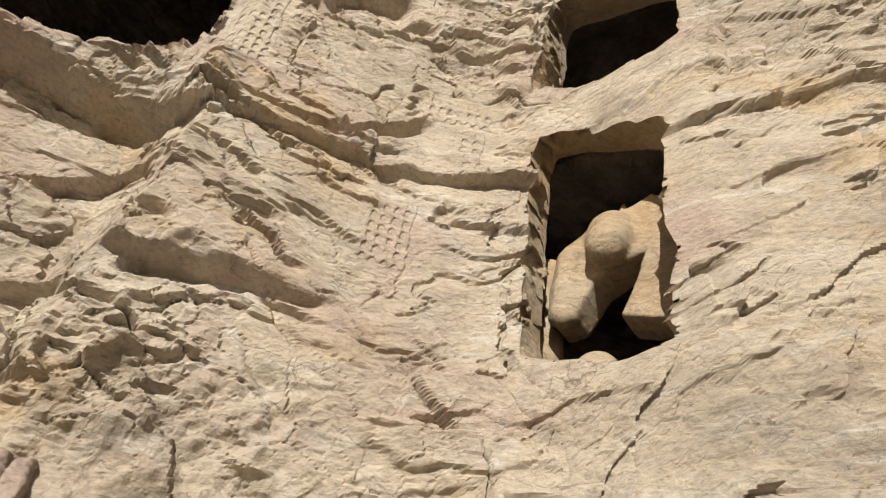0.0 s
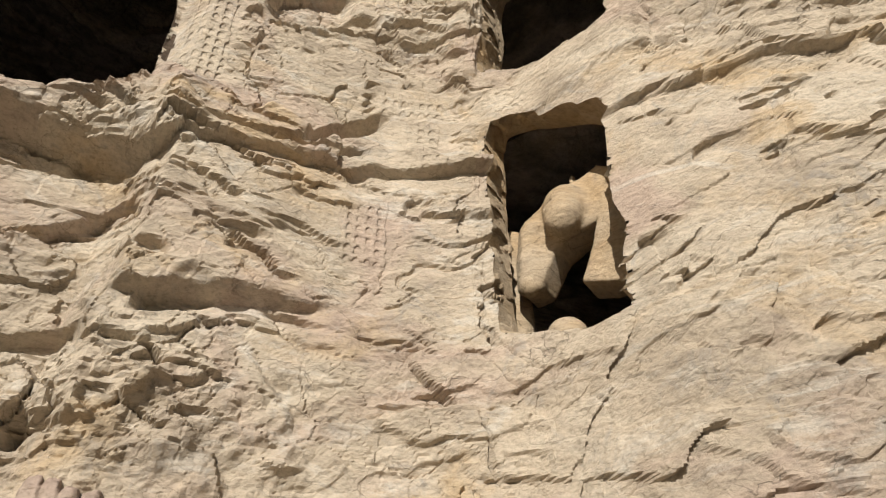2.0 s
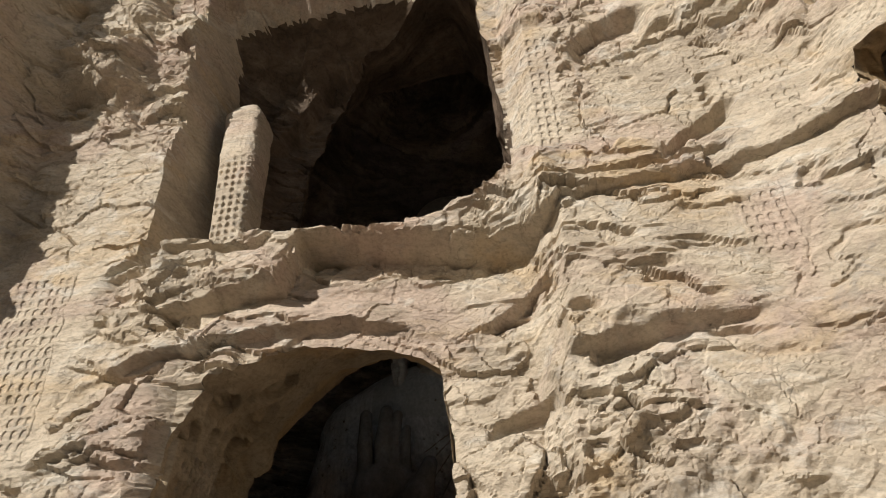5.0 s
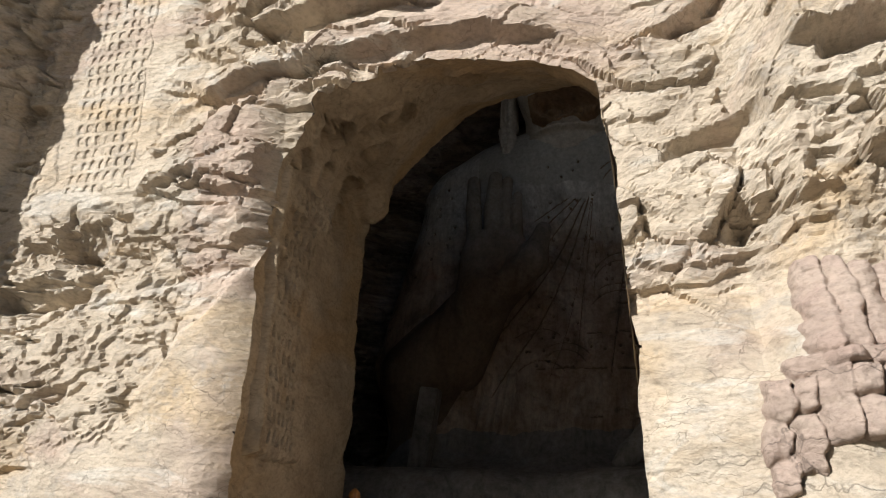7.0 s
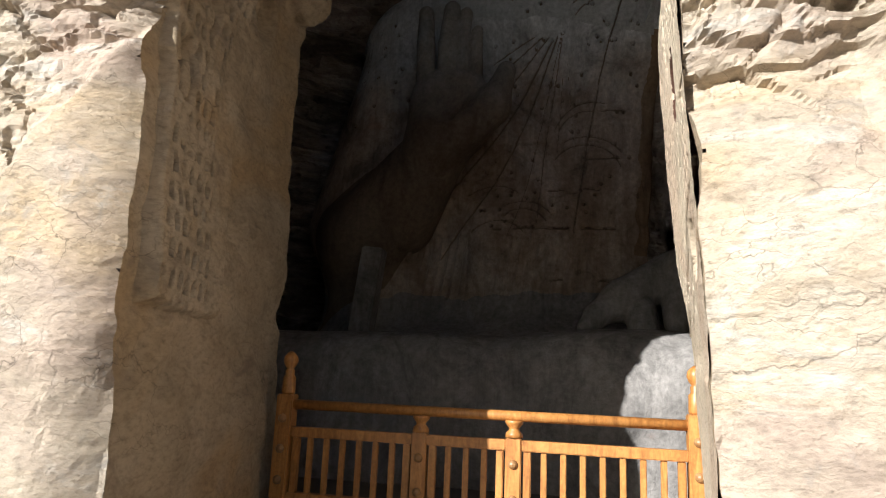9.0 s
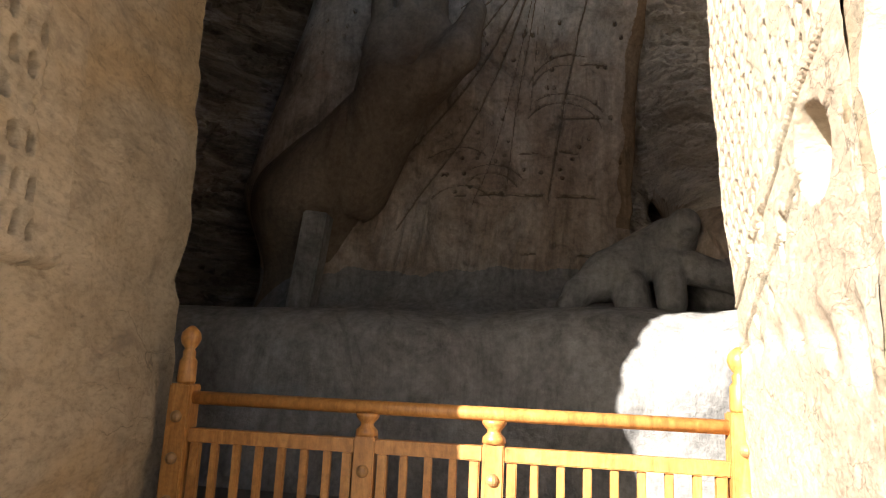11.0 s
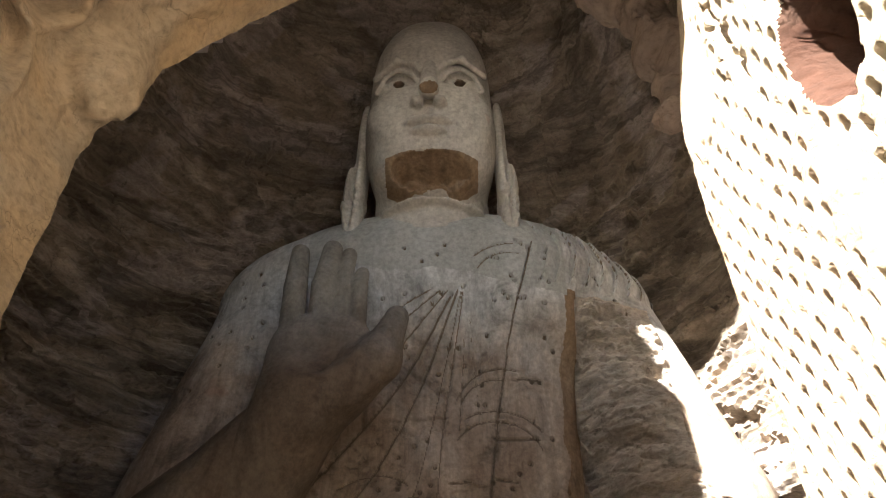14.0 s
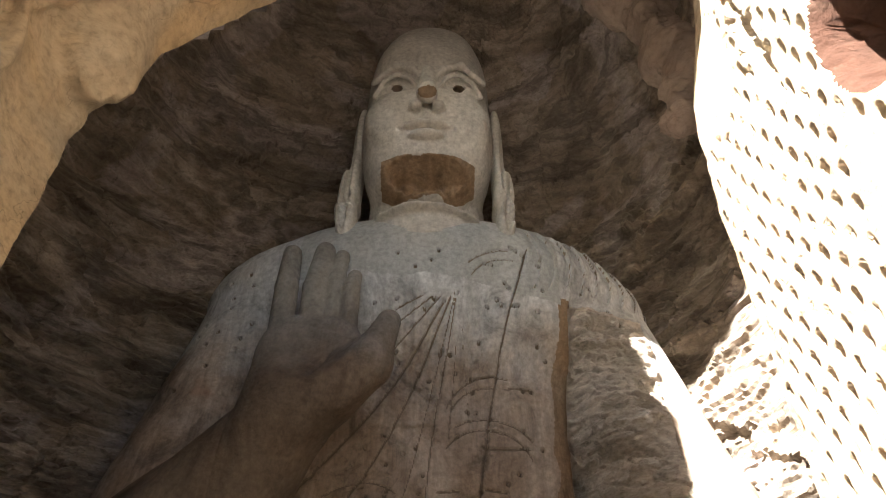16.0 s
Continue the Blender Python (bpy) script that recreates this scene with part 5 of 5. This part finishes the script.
niche_panel(2.22, 2.46, 5.1, 8.4, 0.08, 0.14, 0.03, 215, step=0.01)


# ---- the two sides of the passage ----
def jamb_panel(side, y0, y1, z0, z1, pu, pv, depth, seed, hollows, label, step=0.014):
    ys, zs = np.arange(y0, y1, step), np.arange(z0, z1, step)
    Yg, Zg = np.meshgrid(ys, zs, indexing="ij")
    if side > 0:
        y1 = np.interp(Zg, EDGE_Z, EDGE_Y) + 0.02
        Yg = y0 + (Yg - y0) * (y1 - y0) / (ys[-1] - y0)
    s = np.clip((Yg - 5.85) / 3.0, 0, 1)
    Zf = Zg / (1 + 0.17 * s) if side < 0 else Zg
    if side > 0:
        Xg = np.interp(Zf, (0, 2.4, 3.9, 4.6, 5.4), (-2.70, -2.80, -2.88, -2.93, -3.04))
        Xb = np.interp(Zf, EDGE_Z, EDGE_X)
        s = np.clip((Yg - 6.0) / (y1 - 6.0), 0, 1)
    else:
        Xg = np.interp(Zf, (0, 2.1, 3.7, 4.75), (-6.25, -6.28, -6.38, -6.38))
        Xb = -4.55 + (Xg + 4.55) * np.interp(Zf, (1.5, 3.0, 4.6), (1.30, 1.24, 1.15))
    Xg = Xg + (Xb - Xg) * s
    rim = np.minimum(np.minimum(Yg - y0 + (0.3 if side > 0 else 0.0), y1 - Yg), np.minimum(Zg - z0, z1 - Zg)) + 0.12 * (fbm(Yg * 3, Zg * 3, seed + 30, 3) - 0.5)
    skew = 0.33 if side > 0 else 0.06
    cut = depth * niche_depth(Yg - y0 + 0.03 * np.sin(Zg * 5), Zg - z0 + skew * (Yg - y0), pu, pv, seed, 0.2, 1, 0.21) * sstep(0.05, 0.12, rim)
    if side > 0:
        # a cornice runs along the wall; bare stone and flutes below it
        over_ = Zg - 2.61 + 0.35 * (Yg - 6.47)
        cut = cut * sstep(0.06, 0.10, over_)
        cut = cut * (1 - sstep(0.42, 0.34, np.interp(Zg, EDGE_Z, EDGE_Y) - Yg) * sstep(4.0, 4.2, Zg))
        for at in (0.0, -0.035, -0.26, -0.29):
            cut = cut + 0.022 * sstep(0.012, 0.004, np.abs(over_ - at))
        cut = cut - 0.008 * sstep(-0.035, -0.02, over_) * sstep(0.03, 0.0, over_)
        cut = cut + 0.05 * (np.sin(Yg * 15 + 2 * np.sin(Zg * 2)) * 0.5 + 0.5) * sstep(1.75, 1.5, Zg)
        cut = cut + 0.03 * sstep(0.62, 0.70, fbm(Yg * 22, Zg * 26, seed + 53, 2)) * sstep(3.9, 4.2, Zg)
    cut = cut * sstep(0.12, 0.24, Yg - y0)
    deep = np.zeros(Yg.shape)
    for cy, cz, ry, rz, dp in hollows:
        m = sstep(1.08, 0.45 if dp > 0.11 else 0.9, np.hypot((Yg - cy) / ry, (Zg - cz) / rz) + (0.04 if dp > 0.3 else 0.12) * (vn(Yg * 6, Zg * 6, seed + 9) - 0.5))
        cut = cut * (1 - m) + dp * m
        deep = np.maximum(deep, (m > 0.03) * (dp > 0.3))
    relief = 0.06 * (fbm(Yg * 1.5, Zg * 1.5, seed + 40, 4) - 0.5) + 0.012 * (fbm(Yg * 14, Zg * 14, seed + 41, 3) - 0.5)
    Xg = Xg - side * ((0.04 if side > 0 else 0.10) - (0.10 if side > 0 else 0.22) * sstep(0.12, 0.0, rim) - cut + relief * (0.6 if side > 0 else 1.0))
    q = grid_quads(len(ys), len(zs))
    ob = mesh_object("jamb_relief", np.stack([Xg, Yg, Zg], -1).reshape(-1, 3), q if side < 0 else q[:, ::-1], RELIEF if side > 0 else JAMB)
    ob.data.materials.append(SHADED_RED)
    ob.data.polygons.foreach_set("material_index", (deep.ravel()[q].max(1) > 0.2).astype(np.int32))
    return tagged(ob, label, "carved wall")


jamb_panel(1, 6.15, 9.0, -0.1, 5.2, 0.108, 0.115, 0.14, 221,
           ((7.75, 4.45, 0.30, 0.4, 0.0), (7.18, 3.05, 0.15, 0.3, 0.0), (7.6, 0.95, 1.6, 0.6, 0.0), (6.75, 2.98, 0.2, 0.16, 0.0), (6.90, 3.54, 0.20, 0.27, 0.34), (6.60, 2.25, 0.2, 0.2, 0.22), (7.55, 2.20, 0.06, 0.06, 0.12), (7.85, 2.12, 0.07, 0.06, 0.12), (7.2, 2.08, 0.07, 0.08, 0.12), (7.25, 1.98, 0.05, 0.05, 0.1), (7.32, 4.1, 0.05, 0.35, 0.09), (8.0, 1.72, 0.06, 0.05, 0.1), (7.6, 1.8, 0.05, 0.05, 0.1)),
           "sunlit pale sandstone wall carved with rows of tiny niches", 0.011)
jamb_panel(-1, 5.9, 7.25, 1.7, 4.9, 0.13, 0.2, 0.22, 231, ((6.22, 3.55, 0.15, 0.27, 0.16), (6.22, 3.46, 0.07, 0.15, 0.02), (6.5, 4.2, 0.15, 0.2, 0.15), (6.5, 4.14, 0.07, 0.1, 0.03), (6.2, 4.25, 0.11, 0.15, 0.12), (6.30, 3.06, 0.24, 0.13, 0.005), (7.1, 3.0, 0.35, 1.5, 0.02)),
           "shaded ochre sandstone wall with worn niches")

# ---- worn group of figures right of the doorway ----
rx, rz = np.arange(-2.15, -0.6, 0.011), np.arange(1.5, 3.45, 0.011)
RX, RZ = np.meshgrid(rx, rz, indexing="ij")
wob = 0.13 * (fbm(RX * 5, RZ * 5, 241, 4) - 0.5)
wob2 = 0.13 * (fbm(RX * 5 + 9, RZ * 5, 244, 4) - 0.5)
relief_rng = random.Random(5)
dome, foot = np.zeros(RX.shape), np.full(RX.shape, -1.0)
for z, hz, x0, x1, count, high in ((3.0, 0.22, -1.64, -1.02, 4, 0.07), (2.66, 0.15, -1.68, -0.95, 4, 0.07), (2.44, 0.07, -1.86, -0.75, 5, 0.12), (2.27, 0.11, -1.84, -0.75, 7, 0.10),
                                   (2.05, 0.13, -1.72, -0.75, 5, 0.09), (2.2, 0.14, -1.98, -1.83, 1, 0.14), (1.97, 0.14, -1.99, -1.72, 2, 0.13), (1.74, 0.12, -1.94, -1.82, 1, 0.10), (1.84, 0.10, -1.82, -1.7, 1, 0.08)):
    for k in range(count):
        half = (x1 - x0) / count / 2
        cx, cz = x0 + half * (2 * k + 1) + relief_rng.uniform(-0.15, 0.15) * half, z + relief_rng.uniform(-0.12, 0.12) * hz
        w, h = half * relief_rng.uniform(0.85, 1.2), hz * relief_rng.uniform(0.9, 1.25)
        inside = 1 - np.abs((RX + wob - cx) / w) ** 4 - np.abs((RZ + wob2 - cz) / h) ** 4
        dome = np.maximum(dome, 1.5 * high * relief_rng.uniform(0.35, 0.85) * np.clip(inside, 0, 1) ** 0.5)
        foot = np.maximum(foot, inside)
RY = cliff_y(RX, RZ) + 0.03 - dome - 0.08 * sstep(-1.0, 0.0, foot) + 0.09 * (fbm(RX * 6, RZ * 7, 246, 5) - 0.5) * sstep(-0.5, 0.2, foot) + 0.06 * sstep(-0.3, -0.9, foot)
tagged(mesh_object("relief_carving", np.stack([RX, RY, RZ], -1).reshape(-1, 3), grid_quads(len(rx), len(rz)), RED), "worn pinkish relief carving of rounded stumps on the cliff", "relief carving")


# ---- loose blocks along the long ledge ----
def boulder(seed, size):
    """One broken block: a rounded lump cut by a few planes."""
    r = random.Random(seed)
    bm = bmesh.new()
    bmesh.ops.create_icosphere(bm, subdivisions=4, radius=1)
    cuts = [(Vector((r.uniform(-1, 1), r.uniform(-1, 1), r.uniform(-1, 1))).normalized(), r.uniform(0.32, 0.62)) for _ in range(13)]
    for v in bm.verts:
        for nrm, d in cuts:
            over = v.co.dot(nrm) - d
            if over > 0:
                v.co -= nrm * over
        v.co *= 1 + 0.12 * (noise.noise(v.co * 3.0 + Vector((seed, 0, 0)))) + 0.07 * noise.noise(v.co * 8 + Vector((0, seed, 0)))
        v.co = Vector((v.co.x * size[0], v.co.y * size[1], v.co.z * size[2]))
    me = bpy.data.meshes.new("rock_block")
    bm.to_mesh(me)
    bm.free()
    me.materials.append(SANDSTONE)
    return me


rng = random.Random(21)
ledge_blocks = [(-5.9, 8.12, 0.24), (-5.3, 8.28, 0.2), (-4.6, 8.38, 0.24), (-3.9, 8.45, 0.2)]
for k, (x, z, s) in enumerate(ledge_blocks):
    ob = new("rock_block", boulder(300 + k, (s * rng.uniform(0.9, 1.4), s * 0.75, s * rng.uniform(0.42, 0.6))))
    ob.location = (x, float(cliff_y(np.array([x]), np.array([z - 0.35]))[0]) + 0.3, z - 0.16)
    ob.rotation_euler = (rng.uniform(-0.2, 0.2), rng.uniform(-0.2, 0.2), rng.uniform(-0.5, 0.5))
    tagged(ob, "broken weathered sandstone block on the ledge over the doorway", "rock", group="broken blocks on the ledge")

# ---- broken bracket behind the head of the sunlit wall ----
bracket = Clay((-3.4, 8.0, 5.2), (-1.2, 9.8, 8.6), 0.035)
for p, q, r0, r1 in (((-2.3, 8.9, 5.6), (-2.15, 8.9, 6.5), 0.10, 0.2), ((-2.15, 8.9, 6.5), (-2.35, 8.85, 7.4), 0.2, 0.26), ((-2.35, 8.85, 7.4), (-2.9, 8.8, 8.1), 0.26, 0.3)):
    bracket.limb(p, q, r0, r1, 0.1)
for p, r in (((-2.4, 8.7, 6.9), 0.16), ((-2.2, 8.75, 6.3), 0.14), ((-2.5, 8.7, 7.4), 0.2), ((-2.75, 8.65, 7.7), 0.18)):
    bracket.ball(p, (r, r, r * 1.2), 0.06)
KX, KY, KZ = np.meshgrid(*bracket.ax, indexing="ij", sparse=True)
bracket.f += (0.30 * (steps(fbm(KX[:, 0, :] * 2.5, KZ[:, 0, :] * 3.5, 199, 4), 6, 0.12) - 0.5))[:, None, :].astype(np.float32)
bv, bq = bracket.mesh()
tagged(mesh_object("carved_bracket", bv, bq, RED), "broken reddish carved stone bracket beside the sunlit wall", "bracket")

# ---- leaning rock pillar in the flank of the upper opening ----
PH, PT = np.meshgrid(np.linspace(7.3, 11.75, 300), np.linspace(0, 2 * math.pi, 180, endpoint=False), indexing="ij")
lean = (PH - 8.5) / 3.1
mid_x, half_x = -6.56 - 0.26 * lean, (0.31 + 0.05 * lean) * np.sqrt(np.clip((11.8 - PH) / 0.55, 0.02, 1))
pc, ps = np.cos(PT), np.sin(PT)
square = 1 / (np.abs(pc) ** 5 + np.abs(ps) ** 5) ** 0.2
across = pc * square * half_x
face = sstep(-0.5, -0.8, ps * square)
rugged = sstep(9.7, 10.3, PH)
cut_ = 0.08 * niche_depth(across + 0.4, PH, 0.125, 0.155, 217) * face * (1 - rugged)
worn_ = (0.05 + 0.10 * rugged) * (steps(fbm(PH * 2.4, pc * 1.2 + ps * 0.8, 219, 4), 6, 0.12) - 0.5)
pv_ = np.stack([mid_x + across * (1 + worn_ * 1.5), 6.5 + ps * square * 0.36 * (half_x / 0.34) * (1 + worn_) + cut_, PH], -1)
tagged(mesh_object("rock_pillar", pv_.transpose(1, 0, 2).reshape(-1, 3), grid_quads(180, 300, closed=True)[:, ::-1], SANDSTONE), "leaning sandstone pillar carved with tiny niches in the upper opening", "pillar")
